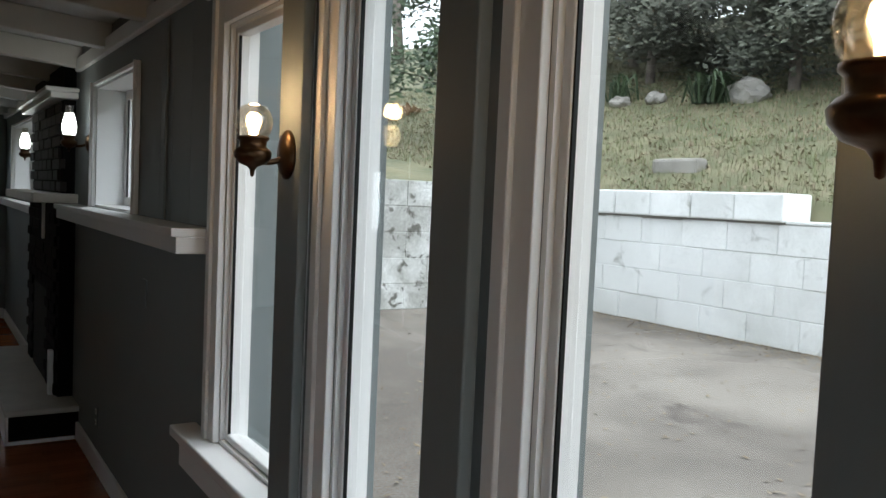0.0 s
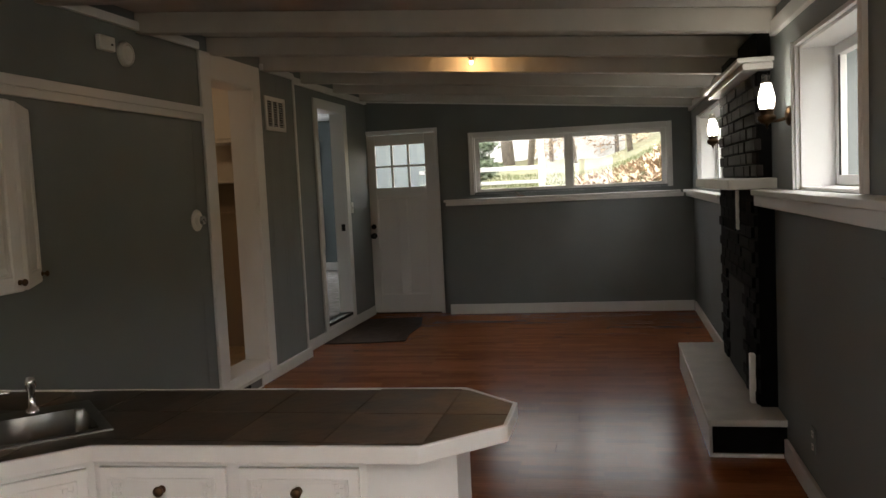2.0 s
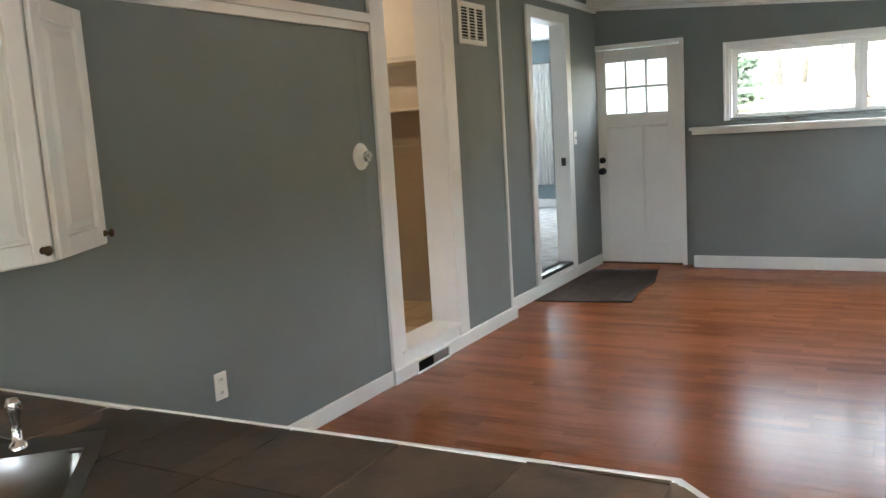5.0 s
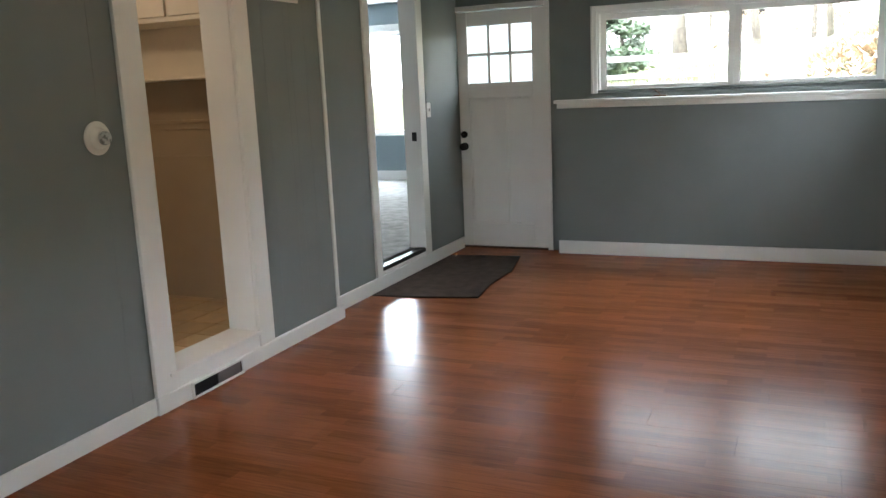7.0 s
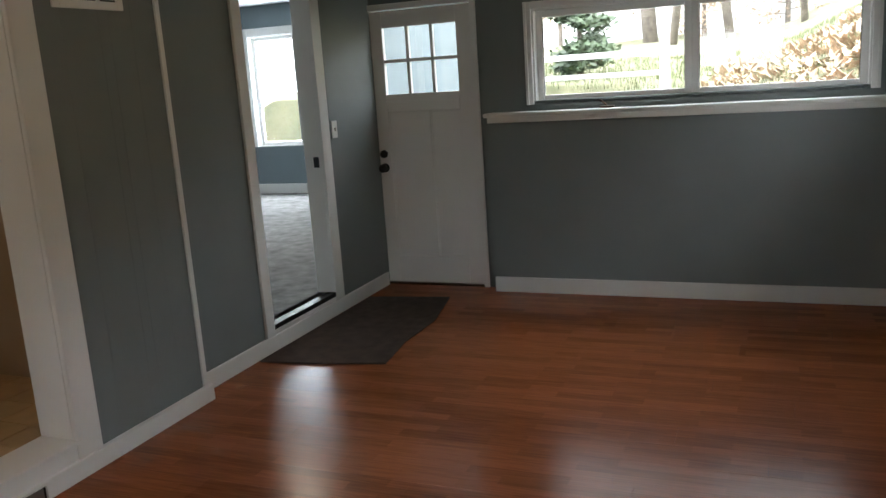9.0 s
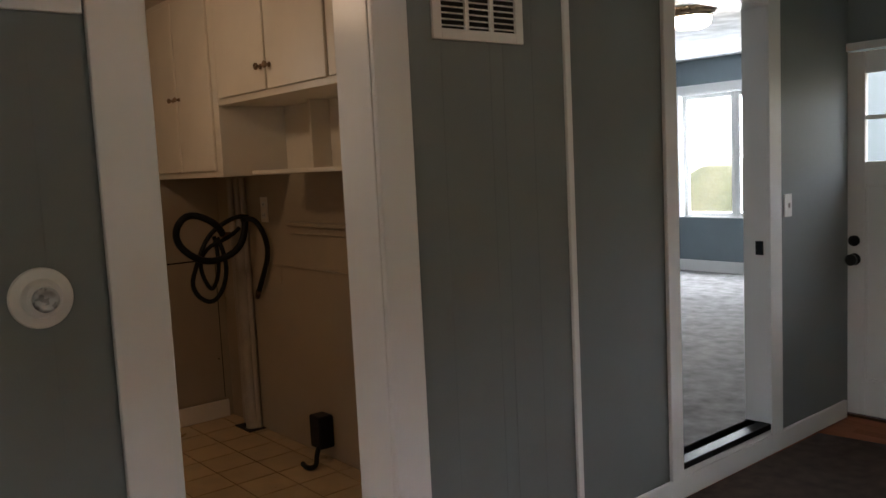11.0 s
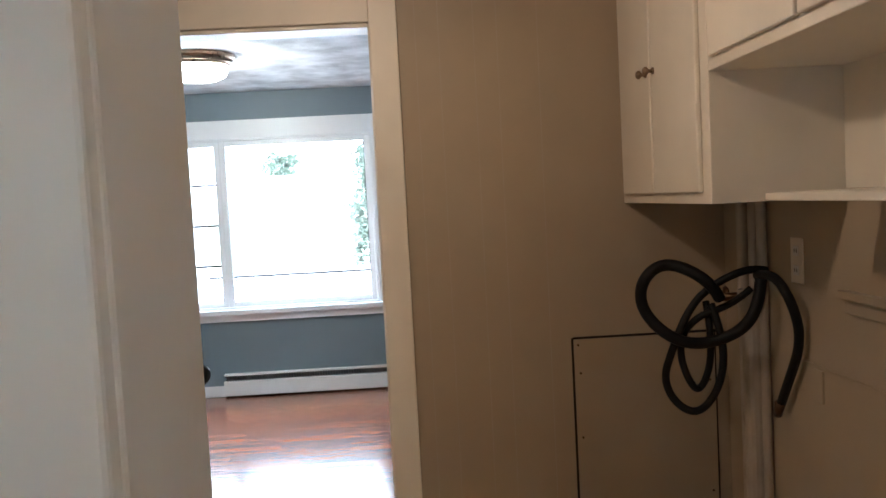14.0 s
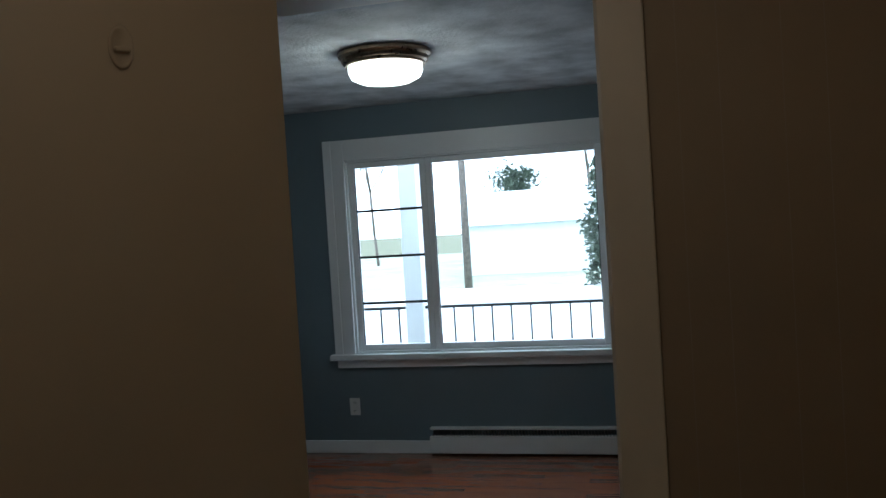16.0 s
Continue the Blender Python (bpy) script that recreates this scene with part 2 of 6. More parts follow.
M_GRASS = material("winter_grass_soil", (0.145, 0.135, 0.08), 0.95, var=0.5, scale=2.2, bump=1.0, fine=25, dirt=(0.075, 0.085, 0.04))
M_BLADE = material("grass_blade", (0.15, 0.17, 0.075), 0.7, var=0.4, scale=3, bump=0)
M_STRAW = material("dry_leaf_litter", (0.44, 0.34, 0.25), 0.9, var=0.5, scale=5, bump=0.2, dirt=(0.24, 0.17, 0.11))
M_LEAF = material("evergreen_leaf", (0.055, 0.085, 0.04), 0.6, var=0.5, scale=2, bump=0)
M_THICKET = material("dull_winter_leaf", (0.085, 0.092, 0.065), 0.75, var=0.5, scale=1.2, bump=0)
M_LITTER = material("brown_leaf_litter", (0.26, 0.215, 0.15), 0.9, var=0.5, scale=5, bump=0.2, dirt=(0.15, 0.115, 0.075))
M_GREYGREEN = material("grey_green_needles", (0.11, 0.135, 0.10), 0.7, var=0.4, scale=2, bump=0)
# grass colour lifted here to stand for the overexposed view
M_PALED_LAWN = weathered("lawn_paled_for_glare", (0.36, 0.40, 0.31), (0.28, 0.31, 0.22), (0.22, 0.23, 0.15), 0.3, fine=9)
M_PALEROOF = material("pale_roof_sheet", (0.62, 0.64, 0.66), 0.6, var=0.1, scale=3, bump=0.1)
M_BARK = material("grey_bark", (0.16, 0.135, 0.115), 0.9, var=0.4, scale=8, bump=0.9, fine=30)
M_ROCK = material("grey_rock", (0.27, 0.255, 0.23), 0.85, var=0.3, scale=5, bump=0.8, fine=25)
M_RUST = material("dark_iron", (0.03, 0.028, 0.027), 0.6, 0.4, var=0.2, scale=20)
M_CURTAIN = material("sheer_white_curtain", (0.75, 0.75, 0.74), 0.8, var=0.05, scale=8, bump=0.3, fine=200)
M_SIDING = material("white_house_siding", (0.7, 0.71, 0.72), 0.7, var=0.08, scale=3, bump=0.1)
M_ROOF = material("grey_roof_shingle", (0.12, 0.12, 0.125), 0.9, var=0.3, scale=6, bump=0.5)

# ---- building helpers ----


def add_box(bm, x0, x1, y0, y1, z0, z1):
    vs = [bm.verts.new((x, y, z)) for z in (z0, z1) for y in (y0, y1) for x in (x0, x1)]
    for f in ((0, 2, 3, 1), (4, 5, 7, 6), (0, 1, 5, 4), (2, 6, 7, 3), (0, 4, 6, 2), (1, 3, 7, 5)):
        bm.faces.new([vs[i] for i in f])
    return vs


def add_tube(bm, p0, p1, r0, r1=None, seg=16):
    """A capped round bar from p0 to p1."""
    r1 = r0 if r1 is None else r1
    a, b = Vector(p0), Vector(p1)
    q = (b - a).to_track_quat('Z', 'Y')
    rings = []
    for c, r in ((a, r0), (b, r1)):
        rings.append([bm.verts.new(c + q @ Vector((r * math.cos(2 * math.pi * i / seg), r * math.sin(2 * math.pi * i / seg), 0))) for i in range(seg)])
    for i in range(seg):
        j = (i + 1) % seg
        bm.faces.new((rings[0][i], rings[0][j], rings[1][j], rings[1][i]))
    bm.faces.new(rings[0][::-1])
    bm.faces.new(rings[1])


def add_lathe(bm, profile, m=None, seg=24):
    """A turned shape: (radius, height) pairs about z, then placed by m."""
    m = m or Matrix()
    rings = []
    for r, z in profile:
        rings.append([bm.verts.new(m @ Vector((max(r, 0.0004) * math.cos(2 * math.pi * i / seg), max(r, 0.0004) * math.sin(2 * math.pi * i / seg), z))) for i in range(seg)])
    for a, b in zip(rings, rings[1:]):
        for i in range(seg):
            j = (i + 1) % seg
            bm.faces.new((a[i], a[j], b[j], b[i]))


def add_prism(bm, outline, z0, z1):
    """An upright prism over a flat outline, counter-clockwise."""
    lo = [bm.verts.new((x, y, z0)) for x, y in outline]
    hi = [bm.verts.new((x, y, z1)) for x, y in outline]
    n = len(lo)
    for i in range(n):
        j = (i + 1) % n
        bm.faces.new((lo[i], lo[j], hi[j], hi[i]))
    bm.faces.new(lo[::-1])
    bm.faces.new(hi)


def finish(name, bm, mat, parent=None, bevel=0.0, smooth=False):
    bmesh.ops.recalc_face_normals(bm, faces=bm.faces)
    me = bpy.data.meshes.new(name)
    bm.to_mesh(me)
    bm.free()
    me.materials.append(mat)
    if smooth:
        me.polygons.foreach_set("use_smooth", [True] * len(me.polygons))
    ob = new(name, me)
    if bevel:
        mod = ob.modifiers.new("soft_edges", 'BEVEL')
        mod.width, mod.segments, mod.limit_method, mod.angle_limit = bevel, 2, 'ANGLE', radians(40)
    if parent:
        ob.parent = parent
        ob.matrix_parent_inverse = Matrix.Translation(-parent.location)
    return ob


def boxes(name, mat, *bs, parent=None, bevel=0.0):
    bm = bmesh.new()
    for b in bs:
        add_box(bm, *b)
    return finish(name, bm, mat, parent, bevel)


def base(name, at, label, category, group=""):
    """The Empty at a thing's base."""
    e = new(name)
    e.location = at
    e.empty_display_size = 0.1
    return tagged(e, label, category, group)


def structure(ob, label="", category=""):
    return tagged(ob, label, category, kind="structure")


def wall(name, axis, face, back, u0, u1, z0, z1, holes, mat, label):
    """A thick upright wall with openings cut through. axis 0: it stands at x = face to back and runs along y; axis 1: the other way. holes: (u0, u1, z0, z1)."""
    us = sorted({u0, u1, *(h[i] for h in holes for i in (0, 1))})
    zs = sorted({z0, z1, *(h[i] for h in holes for i in (2, 3))})
    solid = {}
    for i in range(len(us) - 1):
        for k in range(len(zs) - 1):
            cu, cz = (us[i] + us[i + 1]) / 2, (zs[k] + zs[k + 1]) / 2
            solid[i, k] = not any(h[0] < cu < h[1] and h[2] < cz < h[3] for h in holes)
    bm = bmesh.new()
    cache = {}

    def v(d, u, z):
        key = (d, u, z)
        if key not in cache:
            cache[key] = bm.verts.new((d, u, z) if axis == 0 else (u, d, z))
        return cache[key]
    for (i, k), s in solid.items():
        if not s:
            continue
        a, b, c, d = us[i], us[i + 1], zs[k], zs[k + 1]
        for p in (face, back):
            bm.faces.new((v(p, a, c), v(p, b, c), v(p, b, d), v(p, a, d)))
        for (di, dk), ends in (((-1, 0), ((a, c), (a, d))), ((1, 0), ((b, c), (b, d))), ((0, -1), ((a, c), (b, c))), ((0, 1), ((a, d), (b, d)))):
            if not solid.get((i + di, k + dk), False):
                (p, q), (r, s2) = ends
                bm.faces.new((v(face, p, q), v(face, r, s2), v(back, r, s2), v(back, p, q)))
    return structure(finish(name, bm, mat), label, "wall")


# ---- plan ----
XL, XL2, XK, XR = -2.575, -2.67, -2.47, 0.90
YF, YFL, YB = 10.09, 9.985, -1.7
YS, ZK = 3.67, -0.18  # edge of the step down into the kitchen, and the kitchen floor
ZF = 0.156
XB, YC = -5.0, 7.41


def ceil_z(x):
    """Underside of the ceiling's boards in the long room, which falls towards the patio."""
    return 2.24 + 0.08 * (0.9 - x)


# long room's shell
floor_slab = structure(boxes("floor", M_SUB, (-2.8, 1.05, YS, YF + 0.15, -0.4, -0.012), (-2.8, 1.05, YB, YS, -0.4, ZK - 0.012)), "dark underlay below the laminate boards", "floor")
wall("wall_west", 0, XL, -2.74, 3.6, 7.66, -0.4, 2.75, [(6.10, 6.83, 0.17, 2.25)], M_WALL, "grey painted panelled wall with a white cased doorway")
wall("wall_west_end", 0, XL2, -2.79, 7.66, YF, -0.2, 2.75, [(8.44, 9.24, ZF, 2.25)], M_WALL, "grey painted wall with a doorway to the carpeted room")
wall("wall_kitchen", 0, XK, -2.79, YB, 3.6, -0.4, 2.75, [], M_WALL, "grey painted kitchen wall")
wall("wall_north", 1, YF, YF + 0.16, -2.79, 1.1, -0.2, 2.75, [(-2.71, -1.87, 0.0, 2.06), (-1.44, 0.65, 1.35, 1.965)], M_WALL, "grey painted end wall with an entry door and a wide window")
wall("wall_north_low", 1, YFL, YF - 0.002, -1.745, XR, -0.2, 1.25, [], M_WALL, "grey painted furred lower wall under the ledge")
# last two windows are out of view, added to brighten the kitchen
PATIO_WIN = ((1.96, 2.60), (1.25, 1.79), (0.52, 1.085), (-0.22, 0.36), (-0.95, -0.38), (-1.6, -1.1))
wall("wall_east", 0, XR, 1.16, 2.75, YF, -0.4, 2.75, [(3.80, 4.80, 1.345, 1.97), (7.25, 9.15, 1.30, 1.97)], M_WALL, "grey painted wall with ledge windows")
wall("wall_east_patio", 0, XR, 1.01, YB, 2.75, -0.4, 2.75, [(a, b, 0.69, 1.96) for a, b in PATIO_WIN], M_WALL, "grey painted wall with tall patio windows")
# its opening is an unseen addition that lets daylight into the kitchen
wall("wall_south", 1, YB, YB - 0.15, -2.79, 1.12, -0.4, 2.75, [(-1.7, 0.3, 0.85, 2.05)], M_WALL, "plain grey painted wall")

bm = bmesh.new()
vs = [bm.verts.new((x, y, ceil_z(x) + d)) for d in (0, 0.05) for y in (YB - 0.15, YF + 0.16) for x in (-2.79, 1.12)]
for f in ((0, 2, 3, 1), (4, 5, 7, 6), (0, 1, 5, 4), (2, 6, 7, 3), (0, 4, 6, 2), (1, 3, 7, 5)):
    bm.faces.new([vs[i] for i in f])
structure(finish("ceiling", bm, M_CEIL), "white painted board ceiling that slopes to one side", "ceiling")


def ceiling_beam(y):
    bm = bmesh.new()
    x0, x1, w, h = XL, XR, 0.085, 0.12
    vs = [bm.verts.new((x, yy, ceil_z(x) - dz)) for dz in (h, 0.002) for yy in (y, y + w) for x in (x0, x1)]
    for f in ((0, 2, 3, 1), (4, 5, 7, 6), (0, 1, 5, 4), (2, 6, 7, 3), (0, 4, 6, 2), (1, 3, 7, 5)):
        bm.faces.new([vs[i] for i in f])
    return tagged(finish("ceiling_beam", bm, M_CEIL, bevel=0.006), "white painted wooden ceiling beam across the room", "beam", "ceiling beams", "structure")


for k in range(13):
    ceiling_beam(-0.73 + 0.86 * k)


def trim(name, *bs, label="white painted wooden trim", bevel=0.004, mat=None):
    return structure(boxes(name, mat or M_TRIM, *bs, bevel=bevel), label, "trim")


def sloped_trim(name, y0, y1, x0, x1, drop, h):
    """Crown strip on the end wall that follows the ceiling's fall."""
    bm = bmesh.new()
    vs = [bm.verts.new((x, y, ceil_z(x) - d)) for d in (drop + h, drop) for y in (y0, y1) for x in (x0, x1)]
    for f in ((0, 2, 3, 1), (4, 5, 7, 6), (0, 1, 5, 4), (2, 6, 7, 3), (0, 4, 6, 2), (1, 3, 7, 5)):
        bm.faces.new([vs[i] for i in f])
    return structure(finish(name, bm, M_TRIM, bevel=0.004), "white painted crown moulding", "trim")


sloped_trim("crown_north", YF - 0.03, YF, XL2, XR, 0.05, 0.05)
trim("crown_east", (XR - 0.03, XR, 2.9, 5.33, ceil_z(XR) - 0.14, ceil_z(XR) - 0.07), (XR - 0.03, XR, 7.05, YF - 0.03, ceil_z(XR) - 0.14, ceil_z(XR) - 0.07), label="white painted crown moulding")
trim("crown_west", (XL, XL + 0.03, 3.62, 6.0, 2.41, 2.46), (XL, XL + 0.03, 7.0, 7.63, 2.40, 2.45), (XL2, XL2 + 0.03, 7.69, YF - 0.03, 2.40, 2.46), label="white painted crown moulding")
trim("baseboard_west", (XL, XL + 0.016, 3.72, 6.0, 0, 0.085), (XL, XL + 0.03, 6.0, 7.71, 0, 0.085), (XL2, XL2 + 0.018, 7.72, YF - 0.04, 0, 0.10), label="white painted baseboard")
trim("baseboard_north", (-1.755, XR - 0.02, YFL - 0.018, YFL, 0, 0.11), label="white painted baseboard")
trim("baseboard_east", (XR - 0.018, XR, YS, 5.19, 0, 0.10), (XR - 0.018, XR, 7.24, YFL - 0.02, 0, 0.10), (XR - 0.018, XR, YB, YS - 0.02, ZK, ZK + 0.10), label="white painted baseboard")
trim("picture_rail", (XL, XL + 0.03, 3.62, 6.0, 1.985, 2.035), (XL, XL + 0.018, 3.62, 6.0, 1.94, 1.985), label="white painted two-step picture rail")
trim("corner_strip", (XL2, XL + 0.012, 7.66, 7.69, 0.085, 2.45), label="white painted corner strip")
trim("ledge_north", (-1.775, XR - 0.13, YFL - 0.045, YF, 1.255, 1.283), (-1.755, XR - 0.1, YFL - 0.02, YFL - 0.001, 1.215, 1.255), label="white painted window ledge along the end wall")
trim("ledge_east", (XR - 0.13, XR, 2.72, 5.35, 1.315, 1.343), (XR - 0.115, XR - 0.001, 2.72, 5.35, 1.262, 1.315), (XR - 0.10, XR, 7.05, YF, 1.255, 1.283), (XR - 0.08, XR - 0.001, 7.05, YFL, 1.215, 1.255), label="white painted deep window ledge")
# doorway casings
trim("casing_laundry", (XL, XL + 0.022, 6.006, 6.148, 0.0, 2.41), (XL, XL + 0.022, 6.815, 6.947, 0.085, 2.41), (XL, XL + 0.022, 6.148, 6.815, 2.237, 2.41), (XL, XL + 0.014, 6.148, 6.815, 0.0, 0.155), (-2.76, XL + 0.03, 6.10, 6.83, 0.155, 0.172),
     (-2.76, XL, 6.813, 6.83, 0.172, 2.25), (-2.76, XL, 6.10, 6.149, 0.172, 2.25), (-2.76, XL, 6.149, 6.813, 2.235, 2.25), label="white painted casing of the laundry doorway")
trim("casing_carpet_room", (XL2, XL2 + 0.02, 8.375, 8.46, 0.10, 2.33), (XL2, XL2 + 0.02, 9.22, 9.332, 0.10, 2.33), (XL2, XL2 + 0.02, 8.46, 9.22, 2.235, 2.33), (-2.80, XL2, 9.224, 9.24, ZF, 2.25), (-2.80, XL2, 8.44, 8.456, ZF, 2.25), (-2.80, XL2, 8.456, 9.224, 2.234, 2.25), label="white painted casing of the carpeted room's doorway")
trim("casing_entry", (-2.745, -2.70, YF - 0.02, YF, 0, 2.098), (-1.88, -1.839, YF - 0.02, YF, 0, 2.098), (-2.70, -1.88, YF - 0.02, YF, 2.055, 2.098), label="white painted casing of the entry door")


# ---- windows ----
def window_unit(name, axis, at, inward, u0, u1, z0, z1, depth, mullions, label, frame_w=0.05, bars=(), case=0.05, lining=0.05, both=True):
    """A window in a wall's opening: casing on the wall, lined reveal, sash frames and panes. inward: sign towards the room."""
    e = base(name, ((at if axis == 0 else (u0 + u1) / 2), ((u0 + u1) / 2 if axis == 0 else at), z0), label, "window")
    tagged(e, kind="structure")

    def bx(d0, d1, a, b, c, d):
        lo, hi = sorted((at + d0 * inward, at + d1 * inward))
        return (lo, hi, a, b, c, d) if axis == 0 else (a, b, lo, hi, c, d)
    if case:
        near = [bx(0, 0.02, u0 - case, u0, z0, z1 + case), bx(0.02, 0.032, u0 - case, u0 - case * 0.6, z0, z1 + case)] if both else []
        boxes("casing", M_TRIM, *near, bx(0, 0.02, u1, u1 + case, z0, z1 + case), bx(0, 0.02, u0, u1, z1, z1 + case),
              bx(0.02, 0.032, u1 + case * 0.6, u1 + case, z0, z1 + case), parent=e, bevel=0.003)
    t = 0.012
    boxes("lining", M_TRIM, bx(-depth - lining, 0, u0, u0 + t, z0, z1), bx(-depth - lining, 0, u1 - t, u1, z0, z1), bx(-depth - lining, 0, u0 + t, u1 - t, z1 - t, z1), bx(-depth - lining, 0, u0 + t, u1 - t, z0, z0 + t), parent=e)
    edges = [u0 + t, *mullions, u1 - t]
    for i, (a, b) in enumerate(zip(edges, edges[1:])):
        w = frame_w
        boxes("sash", M_TRIM, bx(-depth - 0.04, -depth, a, a + w, z0 + t, z1 - t), bx(-depth - 0.04, -depth, b - w, b, z0 + t, z1 - t), bx(-depth - 0.04, -depth, a + w, b - w, z0 + t, z0 + t + w), bx(-depth - 0.04, -depth, a + w, b - w, z1 - t - w, z1 - t), parent=e, bevel=0.004)
        g = w - 0.006
        boxes("gasket", M_RUBBER, bx(-depth - 0.012, -depth - 0.004, a + g, a + g + 0.01, z0 + t + g, z1 - t - g), bx(-depth - 0.012, -depth - 0.004, b - g - 0.01, b - g, z0 + t + g, z1 - t - g), parent=e)
        p = boxes("pane", M_GLASS, bx(-depth - 0.024, -depth - 0.018, a + w - 0.004, b - w + 0.004, z0 + t + w - 0.004, z1 - t - w + 0.004), parent=e)
        p.visible_shadow = False
        for n, zb in (bars if i == 0 else ()):
            boxes("glazing_bar", M_RUST, bx(-depth - 0.03, -depth - 0.008, a + w, b - w, zb - 0.008, zb + 0.008), parent=e)
    return e


window_unit("window_1", 1, YF, -1, -1.44, 0.65, 1.325, 1.965, 0.06, (-0.39,), "white framed two-pane awning window over the end wall's ledge", 0.045)
window_unit("window_2", 0, XR, -1, 3.80, 4.80, 1.345, 1.97, 0.14, (), "white framed ledge window with a deep reveal", 0.045, case=0.02)
window_unit("window_3", 0, XR, -1, 7.25, 9.15, 1.30, 1.97, 0.14, (8.2,), "white framed two-pane ledge window beside the chimney", 0.045, case=0.02)
# not seen; added so daylight reaches the cabinets from the south
window_unit("window_4", 1, YB, 1, -1.7, 0.3, 0.85, 2.05, 0.05, (-0.7,), "unseen white framed kitchen window, added for light from the south", 0.045)
for i, (a, b) in enumerate(PATIO_WIN):
    window_unit("window_%d" % (i + 10), 0, XR, -1, a, b, 0.69, 1.96, 0.012, (), "tall white framed patio window with stepped casing", 0.022, case=0.085, lining=0.075, both=False)
trim("patio_sill", (XR - 0.085, XR + 0.08, YB, 2.86, 0.655, 0.69), (XR - 0.06, XR - 0.001, YB, 2.83, 0.56, 0.655), label="deep white painted sill under the patio windows", bevel=0.006)
for y0, y1 in ((1.885, 2.02), (1.19, 1.31), (0.45, 0.585), (-0.35, -0.24), (-1.08, -0.97)):
    structure(boxes("window_post", M_WALL, (XR - 0.06, XR - 0.033, y0, y1, 0.69, ceil_z(XR) - 0.12), bevel=0.004), "grey painted post between the patio windows", "post")
trim("patio_window_head", (XR - 0.05, XR - 0.034, -0.3, 2.70, 2.04, 2.16), label="painted head board over the patio windows")


# ---- doors ----
def panel_door(name, at, label):
    """White entry door: two tall recessed panels, six small panes above, black knob and bolt."""
    e = base(name, (at[0], at[1], 0), label, "door")
    tagged(e, kind="structure")
    x0, x1, y = at[0], at[0] + 0.83, at[1]
    w = 0.115
    gx0, gx1, gz0, gz1 = x0 + 0.125, x1 - 0.125, 1.45, 1.93
    fr = [(x0, gx0, y, y + 0.04, 0.015, 2.05), (gx1, x1, y, y + 0.04, 0.015, 2.05), (gx0, gx1, y, y + 0.04, gz1, 2.05), (gx0, gx1, y, y + 0.04, 1.32, gz0), (gx0, gx1, y, y + 0.04, 0.015, 0.22),
          ((x0 + x1) / 2 - 0.05, (x0 + x1) / 2 + 0.05, y, y + 0.04, 0.22, 1.32)]
    boxes("frame", M_TRIM, *fr, parent=e, bevel=0.005)
    for a, b in ((gx0, (x0 + x1) / 2 - 0.05), ((x0 + x1) / 2 + 0.05, gx1)):
        boxes("panel", M_TRIM, (a, b, y + 0.02, y + 0.034, 0.22, 1.32), parent=e)
        boxes("moulding", M_TRIM, (a, a + 0.012, y + 0.008, y + 0.02, 0.22, 1.32), (b - 0.012, b, y + 0.008, y + 0.02, 0.22, 1.32), (a + 0.012, b - 0.012, y + 0.008, y + 0.02, 1.308, 1.32), (a + 0.012, b - 0.012, y + 0.008, y + 0.02, 0.22, 0.232), parent=e, bevel=0.004)
    bars = [(gx0 + (gx1 - gx0) * k / 3 - 0.012, gx0 + (gx1 - gx0) * k / 3 + 0.012, y + 0.004, y + 0.036, gz0, gz1) for k in (1, 2)]
    bars.append((gx0, gx1, y + 0.003, y + 0.037, (gz0 + gz1) / 2 - 0.012, (gz0 + gz1) / 2 + 0.012))
    boxes("glazing_bar", M_TRIM, *bars, parent=e, bevel=0.003)
    for k in range(3):
        for zz in (gz0, (gz0 + gz1) / 2):
            g = boxes("pane", M_GLASS, (gx0 + (gx1 - gx0) * k / 3, gx0 + (gx1 - gx0) * (k + 1) / 3, y + 0.018, y + 0.022, zz, zz + (gz1 - gz0) / 2), parent=e)
            g.visible_shadow = False
    for zz, r in ((0.905, 0.032), (1.01, 0.028)):
        bm = bmesh.new()
        add_lathe(bm, [(0, 0), (0.034, 0), (0.034, 0.008), (0.014, 0.012), (0.013, 0.03), (r, 0.04), (r, 0.055), (r * 0.6, 0.062), (0, 0.063)] if r > 0.03 else [(0, 0), (0.03, 0), (0.03, 0.018), (0.012, 0.022), (0, 0.022)],
                  Matrix.Translation((x0 + 0.07, y, zz)) @ pose(0, 0, 0, 90, 0, 0))
        finish("knob", bm, M_BLACK, e, smooth=True)
    boxes("threshold", M_BRONZE, (x0, x1, y - 0.02, y + 0.1, 0.0, 0.014), parent=e)
    return e


panel_door("door_1", (-2.705, YF + 0.01), "white panelled entry door with six small panes, closed")
# ---- laundry room ----
structure(boxes("laundry_floor", M_TILEGROUT, (XB, -2.76, 4.6, YC, -0.1, ZF - 0.004)), "tan grout bed of the tiled laundry floor", "floor")
wall("laundry_wall_west", 0, XB, XB - 0.13, 4.5, 7.6, 0, 2.62, [(5.42, 6.215, ZF, 2.2)], M_TAUPE, "taupe painted wall with a doorway and a hatch panel")
wall("laundry_wall_north", 1, YC, YC + 0.12, XB, -2.79, 0, 2.62, [], M_TAUPE, "taupe painted plumbing wall")
wall("laundry_wall_south", 1, 5.26, 5.14, XB, -2.79, 0, 2.62, [], M_TAUPE, "taupe painted wall")
structure(boxes("laundry_lining", M_TAUPE, (-2.81, -2.792, 4.6, 6.0, ZF, 2.45), (-2.81, -2.792, 6.95, YC, ZF, 2.45), (-2.81, -2.792, 6.0, 6.95, 2.35, 2.45)), "taupe painted inner wall face", "wall")
